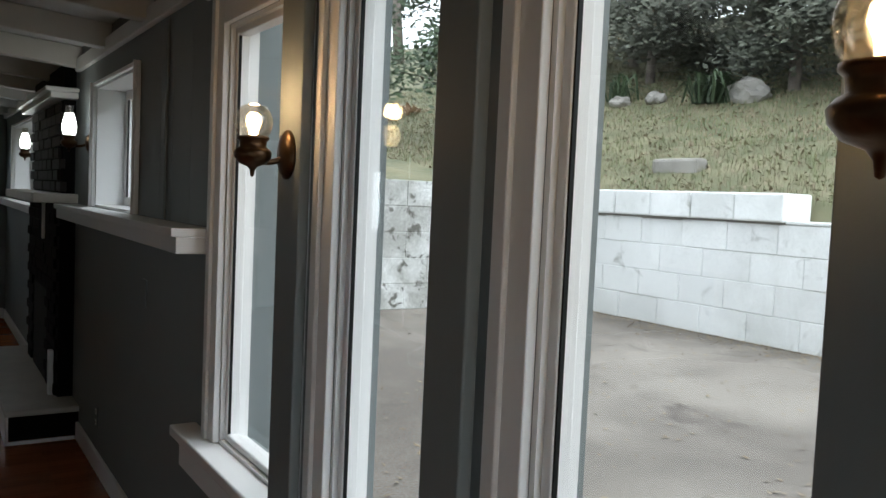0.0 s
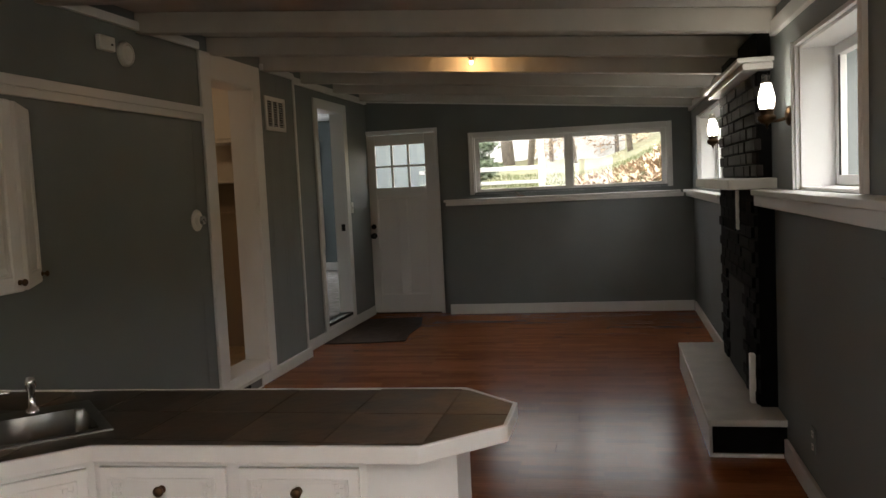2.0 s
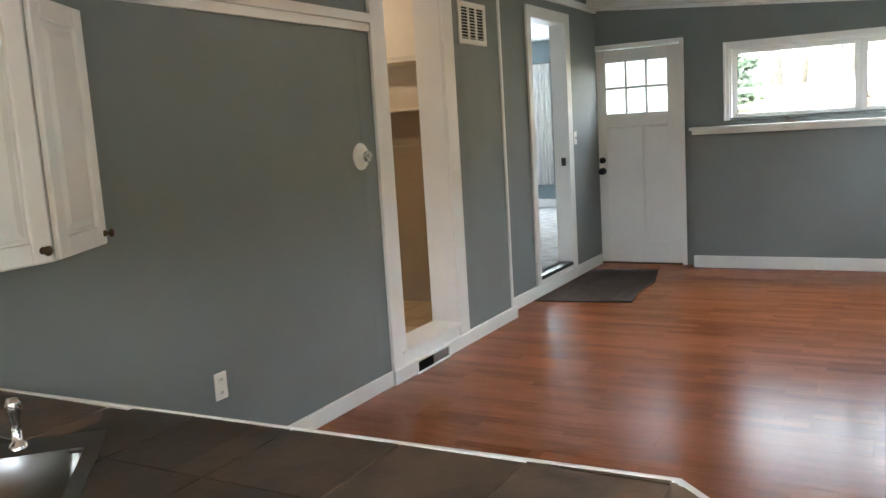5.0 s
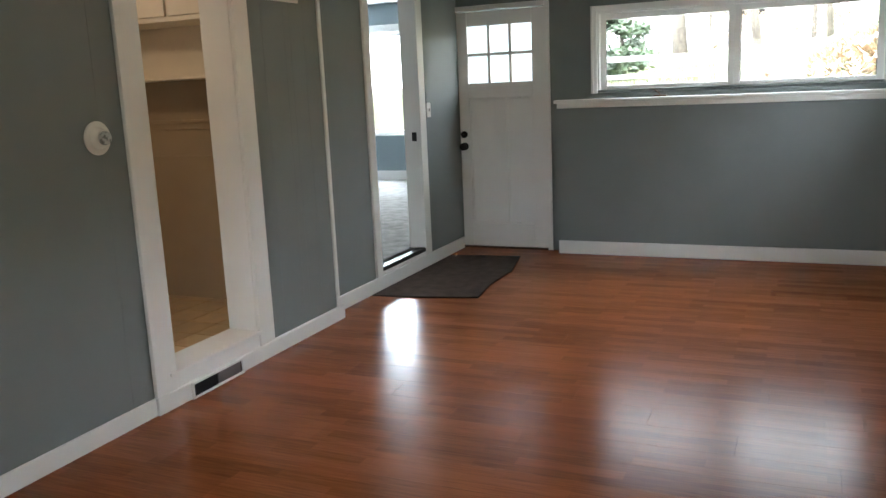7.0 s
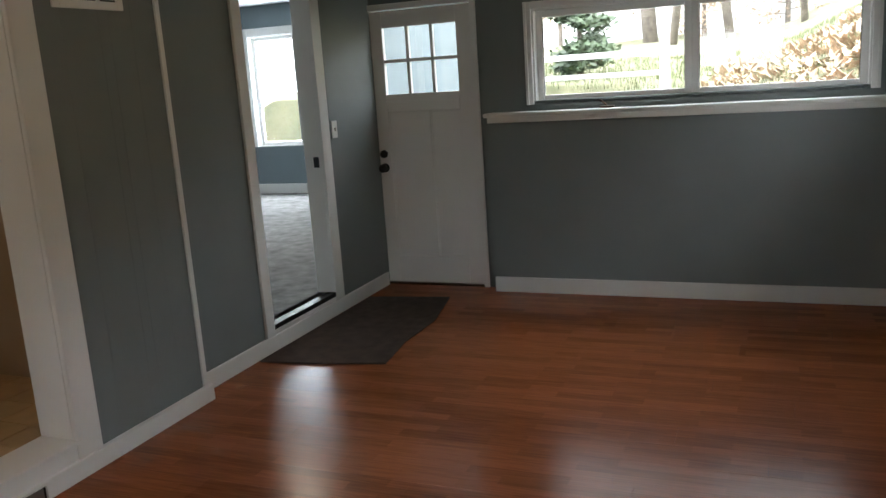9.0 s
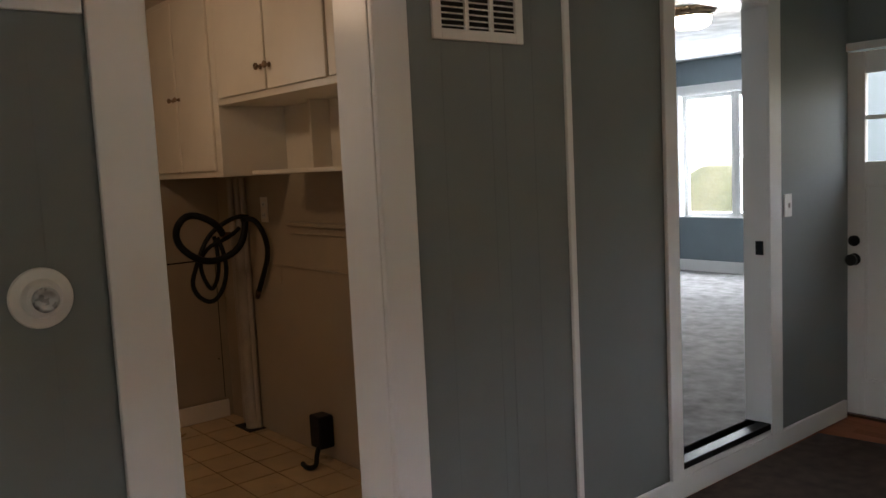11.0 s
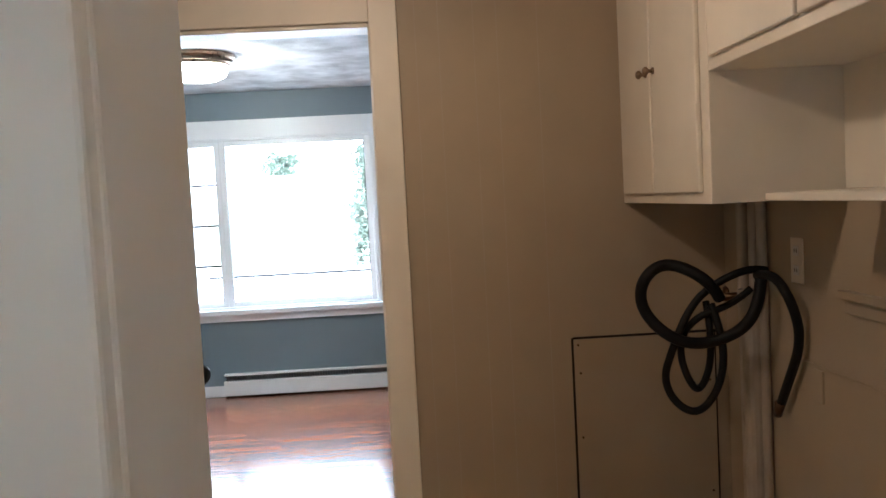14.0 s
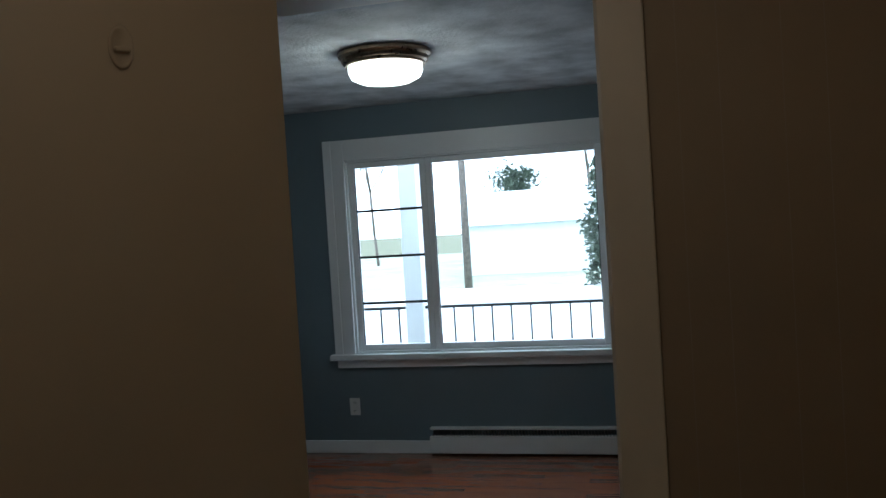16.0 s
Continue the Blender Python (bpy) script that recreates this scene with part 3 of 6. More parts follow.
structure(boxes("laundry_ceiling", M_CREAM, (XB, -2.79, 4.5, YC, 2.43, 2.48)), "cream painted laundry ceiling", "ceiling")
trim("casing_hall_door", (XB, XB + 0.018, 6.205, 6.30, ZF, 2.30), (XB, XB + 0.018, 5.425, 6.205, 2.2, 2.30), (XB - 0.13, XB, 6.2, 6.215, ZF, 2.2), (XB - 0.13, XB, 5.42, 5.435, ZF, 2.2), (XB - 0.13, XB, 5.435, 6.2, 2.185, 2.2), label="cream painted casing of the inner doorway", mat=M_CREAM)
for a, b in ((6.31, 6.55), (6.56, 6.93), (6.96, 7.38)):
    trim("laundry_baseboard", (XB, XB + 0.02, a, b, ZF, ZF + 0.10), label="short loose length of cream painted baseboard", mat=M_CREAM)

def tiles_over(owner, name, mat, area, x0, y0, sx, sy, gap, z0, z1, turn=0.0, hole=None):
    """Square tiles of a flat grid, cut to the convex outline area (and kept clear of the rectangle hole), each a part of owner."""
    def clip(poly, nx, ny, c):
        out = []
        for i, p in enumerate(poly):
            q = poly[(i + 1) % len(poly)]
            a, b = p[0] * nx + p[1] * ny - c, q[0] * nx + q[1] * ny - c
            if a <= 0:
                out.append(p)
            if a * b < 0:
                f = a / (a - b)
                out.append((p[0] + f * (q[0] - p[0]), p[1] + f * (q[1] - p[1])))
        return out
    ct, st = math.cos(turn), math.sin(turn)
    for i in range(-12, 13):
        for j in range(-12, 13):
            sq = [(x0 + i * sx + gap / 2, y0 + j * sy + gap / 2), (x0 + (i + 1) * sx - gap / 2, y0 + j * sy + gap / 2), (x0 + (i + 1) * sx - gap / 2, y0 + (j + 1) * sy - gap / 2), (x0 + i * sx + gap / 2, y0 + (j + 1) * sy - gap / 2)]
            for k, p in enumerate(area):
                q = area[(k + 1) % len(area)]
                nx, ny = q[1] - p[1], p[0] - q[0]
                sq = clip(sq, nx, ny, p[0] * nx + p[1] * ny) if len(sq) > 2 else []
            todo = [sq] if len(sq) > 2 else []
            if hole and todo:
                pieces, rest = [], sq
                for nx, ny, c in hole:
                    outside = clip(rest, -nx, -ny, -c)
                    if len(outside) > 2:
                        pieces.append(outside)
                    rest = clip(rest, nx, ny, c)
                    if len(rest) < 3:
                        break
                todo = pieces
            for poly in todo:
                area2 = abs(sum(poly[k][0] * poly[(k + 1) % len(poly)][1] - poly[(k + 1) % len(poly)][0] * poly[k][1] for k in range(len(poly)))) / 2
                if area2 > 0.0004:
                    bm = bmesh.new()
                    add_prism(bm, poly, z0, z1)
                    finish(name, bm, mat, owner)


# laundry floor tiles
tiles_over(bpy.data.objects["laundry_floor"], "tile", M_TILE, [(XB, 4.7), (-2.78, 4.7), (-2.78, YC), (XB, YC)], -3.75, 6.1, 0.205, 0.205, 0.006, ZF - 0.004, ZF)


def knob(owner, at, face, mat, r=0.016):
    """A small turned cabinet knob that stands out along face."""
    bm = bmesh.new()
    add_lathe(bm, [(0, 0), (r * 0.8, 0), (r * 0.75, 0.004), (r * 0.4, 0.008), (r * 0.45, 0.014), (r, 0.02), (r, 0.026), (r * 0.6, 0.031), (0, 0.032)], Matrix.Translation(at) @ Vector(face).to_track_quat('Z', 'Y').to_matrix().to_4x4(), 14)
    return finish("knob", bm, mat, owner, smooth=True)


# laundry wall cabinet: a tall end unit, a two-door unit and an open shelf below it
def laundry_cabinets():
    e = base("tall_wall_cabinet", (-4.575, 7.2, 1.54), "cream painted tall wall cabinet with two narrow doors", "cabinet")
    boxes("body", M_CREAM, (XB, -4.149, 7.06, YC, 1.54, 2.43), parent=e, bevel=0.003)
    for a, b in ((XB + 0.05, -4.60), (-4.585, -4.20)):
        boxes("door", M_CREAM, (a, b, 7.046, 7.06, 1.57, 2.40), parent=e, bevel=0.004)
    for x in (-4.63, -4.555):
        knob(e, (x, 7.046, 1.93), (0, -1, 0), M_KNOB, 0.013)
    for z in (1.75, 2.2):
        boxes("hinge", M_CREAM, (-4.203, -4.193, 7.042, 7.05, z, z + 0.045), parent=e)
    e = base("wall_cabinet", (-3.48, 7.2, 1.55), "cream painted double-door wall cabinet over an open shelf", "cabinet")
    boxes("body", M_CREAM, (-4.147, -2.82, 7.06, YC, 1.866, 2.43), parent=e, bevel=0.003)
    boxes("shelf", M_CREAM, (-4.0, -2.82, 7.13, YC, 1.545, 1.563), parent=e, bevel=0.003)
    boxes("shelf_back", M_CREAM, (-4.147, -2.82, YC - 0.012, YC - 0.002, 1.563, 1.866), (-3.76, -3.74, 7.3, YC - 0.012, 1.563, 1.866), parent=e)
    for a, b in ((-4.11, -3.66), (-3.645, -3.19), (-3.17, -2.84)):
        boxes("door", M_CREAM, (a, b, 7.046, 7.06, 1.895, 2.40), parent=e, bevel=0.004)
    for x in (-3.69, -3.615):
        knob(e, (x, 7.046, 1.99), (0, -1, 0), M_KNOB, 0.015)


laundry_cabinets()


def curve_thing(name, points, r, mat, parent=None, cyclic=False):
    """A smooth hose or wire through the points."""
    cu = bpy.data.curves.new(name, 'CURVE')
    cu.dimensions, cu.bevel_depth, cu.bevel_resolution, cu.resolution_u = '3D', r, 4, 10
    sp = cu.splines.new('NURBS')
    sp.points.add(len(points) - 1)
    for p, q in zip(sp.points, points):
        p.co = (*q, 1)
    sp.use_endpoint_u, sp.order_u, sp.use_cyclic_u = True, 4, cyclic
    cu.materials.append(mat)
    tmp = bpy.data.objects.new(name, cu)
    me = bpy.data.meshes.new_from_object(tmp)
    bpy.data.objects.remove(tmp)
    ob = new(name, me)
    if parent:
        ob.parent = parent
        ob.matrix_parent_inverse = Matrix.Translation(-parent.location)
    return ob


def hoses():
    e = base("washer_hoses", (-4.72, 7.30, 1.25), "coiled black rubber washing machine hoses hung on the taps", "hose")

    H = Vector((0.30, 0.95, 0))
    tap = Vector((-4.66, 7.34, 1.25))

    def hang(*hz):
        """Points in the upright plane in which the coils hang: along it, above the taps, and off it."""
        return [tap + H * h + Vector((0.12 + o, -0.04, z)) for h, z, o in hz]

    curve_thing("hose", hang((0.049, 0.061, -0.02), (0.034, -0.020, 0.00), (-0.008, -0.091, 0.02), (-0.074, -0.134, -0.02), (-0.159, -0.146, 0.00), (-0.245, -0.114, 0.02), (-0.302, -0.045, -0.02), (-0.315, 0.031, 0.00), (-0.287, 0.087, 0.02), (-0.226, 0.107, -0.02), (-0.159, 0.086, 0.00), (-0.106, 0.042, 0.02), (-0.072, -0.005, -0.02)), 0.018, M_RUBBER, e)
    curve_thing("hose", hang((0.072, 0.073, -0.04), (0.021, 0.086, -0.02), (-0.055, 0.063, 0.00), (-0.125, 0.005, -0.04), (-0.182, -0.073, -0.02), (-0.226, -0.172, 0.00), (-0.243, -0.256, -0.04), (-0.216, -0.330, -0.02), (-0.159, -0.362, 0.00), (-0.099, -0.328, -0.04), (-0.066, -0.244, -0.02), (-0.068, -0.130, 0.00), (-0.091, -0.025, -0.04)), 0.012, M_RUBBER, e)
    curve_thing("hose", hang((0.034, 0.018, -0.06), (-0.036, -0.037, -0.04), (-0.121, -0.043, -0.02), (-0.178, -0.117, -0.06), (-0.188, -0.202, -0.04), (-0.159, -0.282, -0.02), (-0.125, -0.299, -0.06), (-0.099, -0.233, -0.04), (-0.097, -0.129, -0.02), (-0.099, -0.019, -0.06)), 0.011, M_RUBBER, e)
    curve_thing("hose", [(-4.56, 7.34, 1.31), (-4.45, 7.34, 1.33), (-4.36, 7.34, 1.28), (-4.38, 7.38, 1.19), (-4.38, 7.38, 1.11), (-4.45, 7.38, 1.02), (-4.51, 7.38, 0.93)], 0.014, M_RUBBER, e)
    end = [Vector((-4.506, 7.375, 0.933)), Vector((-4.524, 7.375, 0.892))]
    bm = bmesh.new()
    add_tube(bm, end[0], end[1], 0.016, 0.013, 10)
    finish("coupling", bm, M_BRONZE, e, smooth=True)
    bm = bmesh.new()
    add_tube(bm, (-4.78, 7.35, 1.22), (-4.64, 7.35, 1.24), 0.014, 0.014, 10)
    add_tube(bm, (-4.71, 7.41, 1.23), (-4.71, 7.28, 1.23), 0.013, 0.013, 10)
    add_lathe(bm, [(0, 0), (0.024, 0), (0.026, 0.008), (0.01, 0.014), (0, 0.014)], Matrix.Translation((-4.78, 7.33, 1.23)) @ pose(0, 0, 0, 90, 0, 0), 12)
    finish("tap", bm, M_BRONZE, e, smooth=True)


hoses()


def drain_pipes():
    e = base("drain_pipe", (-4.70, 7.37, ZF), "painted upright drain and water pipes against the wall", "pipe")
    for x, y, r, z1 in ((-4.67, 7.365, 0.036, 1.25), (-4.78, 7.385, 0.018, 1.53), (-4.70, 7.39, 0.017, 1.53), (-4.64, 7.39, 0.016, 1.53)):
        bm = bmesh.new()
        add_tube(bm, (x, y, ZF), (x, y, z1), r, r, 18)
        if r > 0.03:
            add_tube(bm, (x, y, z1 - 0.05), (x, y, z1 + 0.005), r + 0.006, r + 0.006, 18)
        finish("pipe", bm, M_PVC, e, smooth=False)
    boxes("floor_hole_plate", M_DARK, (-4.78, -4.60, 7.31, 7.41, ZF, ZF + 0.004), parent=e)


drain_pipes()


def wall_plate(name, at, face, label, w=0.072, h=0.116, kind="outlet", mat=None):
    """A flat cover plate with its inserts. face: unit normal along x or y."""
    e = base(name, at, label, "switch" if kind == "switch" else "outlet")
    fx, fy = face
    d = 0.006

    def bx(u0, u1, z0, z1, d0, d1):
        if fx:
            lo, hi = sorted((at[0] + fx * d0, at[0] + fx * d1))
            return (lo, hi, at[1] + u0, at[1] + u1, at[2] + z0, at[2] + z1)
        lo, hi = sorted((at[1] + fy * d0, at[1] + fy * d1))
        return (at[0] + u0, at[0] + u1, lo, hi, at[2] + z0, at[2] + z1)
    boxes("plate", mat or M_PLASTIC, bx(-w / 2, w / 2, -h / 2, h / 2, 0, d), parent=e, bevel=0.002)
    if kind == "switch":
        boxes("toggle", M_PLASTIC, bx(-0.005, 0.005, -0.012, 0.012, d, d + 0.012), parent=e, bevel=0.002)
    elif kind == "outlet":
        for s in (-1, 1):
            boxes("socket", M_PLASTIC, bx(-0.017, 0.017, s * 0.028 - 0.014, s * 0.028 + 0.014, d, d + 0.002), parent=e, bevel=0.001)
            boxes("slot", M_DARK, bx(-0.008, -0.005, s * 0.028 - 0.005, s * 0.028 + 0.006, d + 0.002, d + 0.0026), bx(0.005, 0.008, s * 0.028 - 0.005, s * 0.028 + 0.006, d + 0.002, d + 0.0026), parent=e)
    return e


wall_plate("wall_outlet", (-4.44, YC, 1.36), (0, -1), "cream outlet plate on the laundry wall", mat=M_CREAM, h=0.13)
wall_plate("wall_outlet", (XL, 4.69, 0.40), (1, 0), "white outlet plate low on the grey wall")
wall_plate("light_switch", (XL2, 9.424, 1.255), (1, 0), "white light switch beside the carpeted room's doorway", kind="switch")
wall_plate("light_switch", (XR, 3.62, 1.03), (-1, 0), "painted blank switch plate on the grey wall", kind="blank", mat=M_WALL)
wall_plate("wall_outlet", (XR, 4.62, 0.27), (-1, 0), "painted outlet plate low on the grey wall", mat=M_WALL)
wall_plate("wall_outlet", (-8.5, 4.296, 0.47), (1, 0), "white outlet plate on the blue-grey wall")
wall_plate("laundry_box_plate", (-4.33, YC, 1.02), (0, -1), "painted small cover plate below the outlet", 0.05, 0.09, "blank", M_TAUPE)
# mouldings and hatch on the laundry walls
trim("laundry_rail", (-4.17, -2.82, YC - 0.03, YC, 1.285, 1.305), (-4.17, -2.82, YC - 0.012, YC, 1.245, 1.285), (-4.42, -2.82, YC - 0.006, YC, 1.072, 1.08), label="taupe painted shelf cleat on the wall", mat=M_TAUPE)


def hatch():
    e = base("hatch_panel", (XB, 7.1, 0.3), "taupe painted plywood hatch panel with rusty screws", "panel")
    boxes("board", M_TAUPE, (XB + 0.001, XB + 0.008, 6.86, 7.36, 0.27, 1.07), parent=e, bevel=0.002)
    boxes("gap", M_DARK, (XB, XB + 0.003, 6.852, 6.86, 0.27, 1.075), (XB, XB + 0.003, 6.86, 7.38, 1.07, 1.078), (XB, XB + 0.003, 7.36, 7.366, 0.27, 1.07), parent=e)
    for yy, zz in ((6.875, 1.05), (6.88, 0.95), (6.88, 0.72), (6.88, 0.45), (7.34, 0.5), (7.34, 0.9)):
        bm = bmesh.new()
        add_tube(bm, (XB + 0.007, yy, zz), (XB + 0.011, yy, zz), 0.005, 0.004, 8)
        finish("screw", bm, M_BRONZE, e)


hatch()


def dryer_box():
    e = base("dryer_socket", (-3.93, 7.38, ZF), "black dryer power socket with a cord on the floor", "socket")
    boxes("box", M_RUBBER, (-3.99, -3.89, 7.33, YC, 0.22, 0.38), parent=e, bevel=0.01)
    curve_thing("cord", [(-3.93, 7.35, 0.24), (-3.90, 7.30, 0.20), (-3.82, 7.28, 0.175), (-3.84, 7.22, 0.17), (-3.93, 7.25, 0.17)], 0.012, M_RUBBER, e)


dryer_box()
# laundry wall board grooves
structure(boxes("laundry_wall_grooves", M_PVC, *[(XB - 0.001, XB + 0.0006, y, y + 0.0012, ZF + 0.1, 2.43) for y in (6.36, 6.44, 6.56, 6.64, 6.78)]), "fine grooves of the painted wall boards", "wall")


def laundry_lamp():
    e = base("ceiling_lamp", (-3.75, 6.05, 2.43), "plain warm ceiling lamp holder with a bare bulb", "lamp")
    bm = bmesh.new()
    add_lathe(bm, [(0, 0), (0.055, 0), (0.05, -0.02), (0.03, -0.04), (0.022, -0.06), (0, -0.06)], Matrix.Translation((-3.75, 6.05, 2.43)), 20)
    finish("holder", bm, M_PLASTIC, e, smooth=True)


laundry_lamp()


def flat_door():
    """A narrow flat door standing ajar into the room, hung on the side wall, with a black knob and a small hook."""
    hinge, along, out = Vector((-4.175, 5.30, ZF)), Vector((-0.828, 0.56, 0)), Vector((0.56, 0.828, 0))
    place = Matrix(((along.x, out.x, 0, hinge.x), (along.y, out.y, 0, hinge.y), (0, 0, 1, hinge.z), (0, 0, 0, 1)))
    e = base("closet_door", tuple(hinge), "flat cream painted narrow door with a round black knob, ajar", "door")

    def part(name, bm, mat, **kw):
        bmesh.ops.transform(bm, matrix=place, verts=bm.verts)
        return finish(name, bm, mat, e, **kw)
    bm = bmesh.new()
    add_box(bm, 0, 0.61, -0.035, 0, 0.01, 2.26)
    part("leaf", bm, M_DOOR, bevel=0.003)
    turn = Vector((0, 1, 0)).to_track_quat('Z', 'Y').to_matrix().to_4x4()
    bm = bmesh.new()
    add_lathe(bm, [(0, 0), (0.031, 0), (0.031, 0.006), (0.013, 0.01), (0.012, 0.03), (0.027, 0.042), (0.029, 0.055), (0.018, 0.066), (0, 0.068)], Matrix.Translation((0.57, 0, 0.94)) @ turn, 18)
    part("knob", bm, M_BLACK, smooth=True)
    bm = bmesh.new()
    add_lathe(bm, [(0.02, 0), (0.021, 0.005), (0.017, 0.007), (0.015, 0.003), (0, 0.003)], Matrix.Translation((0.31, 0, 1.82)) @ Matrix.Diagonal((1, 1, 1.75, 1)) @ turn, 22)
    part("hook_plate", bm, M_DOOR, smooth=True)
    bm = bmesh.new()
    add_box(bm, 0.297, 0.323, 0.002, 0.014, 1.81, 1.818)
    part("hook", bm, M_DOOR, bevel=0.003)
    bm = bmesh.new()
    for z in (0.25, 1.2, 2.0):
        add_tube(bm, (0.0, 0.004, z), (0.0, 0.004, z + 0.08), 0.007, 0.007, 10)
    part("hinge", bm, M_BRONZE)


# ---- front room ----
structure(boxes("front_room_floor", M_FLOOR3, (-8.5, -5.13, 2.6, 7.6, -0.1, ZF)), "glossy brown laminate floor", "floor")
wall("front_wall_west", 0, -8.5, -8.7, 2.5, 7.6, -0.2, 2.6, [(4.33, 6.03, 0.83, 2.12)], M_WALL_BLUE, "blue-grey painted wall with a large picture window")
wall("front_wall_south", 1, 3.80, 3.68, -8.5, -5.13, -0.2, 2.6, [], M_WALL_BLUE, "blue-grey painted wall")
wall("front_wall_north", 1, 7.5, 7.6, -8.5, -5.13, -0.2, 2.6, [], M_WALL_BLUE, "blue-grey painted wall")
wall("front_wall_east", 0, -5.131, -5.14, 3.8, 7.5, 0, 2.6, [(5.42, 6.215, ZF, 2.2)], M_WALL_BLUE, "blue-grey painted wall")
structure(boxes("front_ceiling", M_TEXCEIL, (-8.7, -5.13, 2.5, 7.6, 2.47, 2.55)), "mottled textured plaster ceiling", "ceiling")
trim("front_baseboard", (-8.5, -8.484, 3.8, 4.82, ZF, ZF + 0.085), label="white painted baseboard")
window_unit("window_8", 0, -8.5, 1, 4.33, 6.03, 0.83, 2.12, 0.03, (4.88,), "white framed picture window with a barred side light", 0.04, bars=((0, 1.16), (1, 1.47), (2, 1.78)), case=0.14)
trim("front_sill", (-8.52, -8.44, 4.16, 6.2, 0.79, 0.828), (-8.5, -8.475, 4.2, 6.17, 0.735, 0.79), label="white painted window sill and apron")


def heater():
    e = base("baseboard_heater", (-8.45, 5.7, ZF), "white metal baseboard heater below the window", "heater")
    boxes("housing", M_CAB, (-8.5, -8.435, 4.82, 6.9, ZF + 0.015, ZF + 0.125), (-8.5, -8.45, 4.82, 6.9, ZF + 0.165, ZF + 0.18), parent=e, bevel=0.004)
    boxes("fins", M_STEEL, *[(-8.495, -8.45, 4.84 + k * 0.02, 4.844 + k * 0.02, ZF + 0.125, ZF + 0.165) for k in range(102)], parent=e)
    # near-black strip put in as the shade below the housing
    boxes("painted_gap_shade", M_DARK, (-8.5, -8.47, 4.82, 6.9, ZF + 0.002, ZF + 0.02), parent=e)


heater()


def flush_lamp(name, at, r, label, watts, color):
    e = base(name, at, label, "lamp")
    m = Matrix.Translation(at)
    bm = bmesh.new()
    add_lathe(bm, [(0, 0), (r * 1.14, 0), (r * 1.14, -0.018), (r * 1.07, -0.028), (r * 1.05, -0.045), (r * 0.98, -0.052), (r * 0.98, -0.062), (r * 0.88, -0.062)], m, 40)
    finish("rim", bm, M_KNOB, e, smooth=False)
    bm = bmesh.new()
    add_lathe(bm, [(r * 0.9, -0.05), (r * 0.91, -0.085), (r * 0.84, -0.115), (r * 0.62, -0.135), (r * 0.3, -0.142), (0, -0.143)], m, 40)
    finish("dome", bm, M_DOME, e, smooth=True)
    bulb(name + "_light", (at[0], at[1], at[2] - 0.21), watts, color, 0.08)


flush_lamp("ceiling_lamp", (-6.95, 5.14, 2.468), 0.19, "lit white glass flush ceiling lamp with a nickel rim", 5, (1.0, 0.88, 0.7))

# ---- carpeted room ----
structure(boxes("carpet_room_floor", M_CARPET, (-7.4, -2.70, 7.62, 13.9, -0.1, ZF)), "grey plush carpet", "floor")
wall("carpet_wall_north", 1, 13.8, 13.98, -7.4, -2.79, -0.2, 2.75, [(-6.3, -4.95, 0.78, 2.2)], M_WALL_BLUE, "blue-grey painted wall with a wide window")
wall("carpet_wall_west", 0, -7.0, -7.15, 7.6, 13.8, -0.2, 2.75, [], M_WALL_BLUE, "blue-grey painted wall")
wall("carpet_wall_south", 1, 7.62, 7.54, -7.4, -2.79, -0.2, 2.75, [], M_WALL_BLUE, "blue-grey painted wall")
wall("carpet_wall_east", 0, -2.792, -2.80, 9.34, 13.9, -0.2, 2.75, [], M_WALL_BLUE, "blue-grey painted wall")
structure(boxes("carpet_ceiling", M_TEXCEIL, (-7.4, -2.79, 7.54, 14.0, 2.58, 2.66)), "textured plaster ceiling", "ceiling")
window_unit("window_9", 1, 13.8, -1, -6.3, -4.95, 0.78, 2.2, 0.05, (-5.62,), "wide white framed window of the carpeted room", 0.05, case=0.1)
trim("carpet_room_baseboard", (-7.0, -2.80, 13.782, 13.8, ZF, ZF + 0.13), (-7.0, -6.982, 7.7, 13.78, ZF, ZF + 0.13), label="white painted baseboard")
trim("carpet_riser", (XL2, XL2 + 0.014, 8.46, 9.22, 0.10, ZF - 0.026), label="white painted riser below the carpet")
trim("carpet_edge", (-2.72, XL2 + 0.016, 8.46, 9.22, ZF - 0.025, ZF + 0.006), label="dark edge of the carpet at the step", mat=M_RUBBER)
flush_lamp("ceiling_lamp", (-4.1, 10.75, 2.578), 0.16, "lit glass flush ceiling lamp with a bronze rim", 6, (1.0, 0.82, 0.6))
boxes_strike = tagged(boxes("strike_plate", M_BLACK, (-2.73, -2.69, 9.218, 9.2235, 1.02, 1.09)), "black strike plate on the white door jamb", "plate")


def curtain(x):
    e = base("curtain", (x, 13.7, 0.35), "sheer white curtain panel beside the window", "curtain")
    bm = bmesh.new()
    n = 40
    top = [bm.verts.new((x + 0.35 * k / n, 13.72 + 0.025 * math.sin(k * 1.1), 2.25)) for k in range(n + 1)]
    low = [bm.verts.new((x + 0.35 * k / n, 13.72 + 0.03 * math.sin(k * 1.1 + 0.2), 0.5)) for k in range(n + 1)]
    for k in range(n):
        bm.faces.new((top[k], top[k + 1], low[k + 1], low[k]))
    ob = finish("cloth", bm, M_CURTAIN, e, smooth=True)
    ob.modifiers.new("thickness", 'SOLIDIFY').thickness = 0.003
    bm = bmesh.new()
    add_tube(bm, (x - 0.03, 13.72, 2.26), (x + 0.4, 13.72, 2.26), 0.009, 0.009, 10)
    finish("rod", bm, M_STEEL, e)


curtain(-6.72)
curtain(-4.90)

# ---- hearth and chimney ----


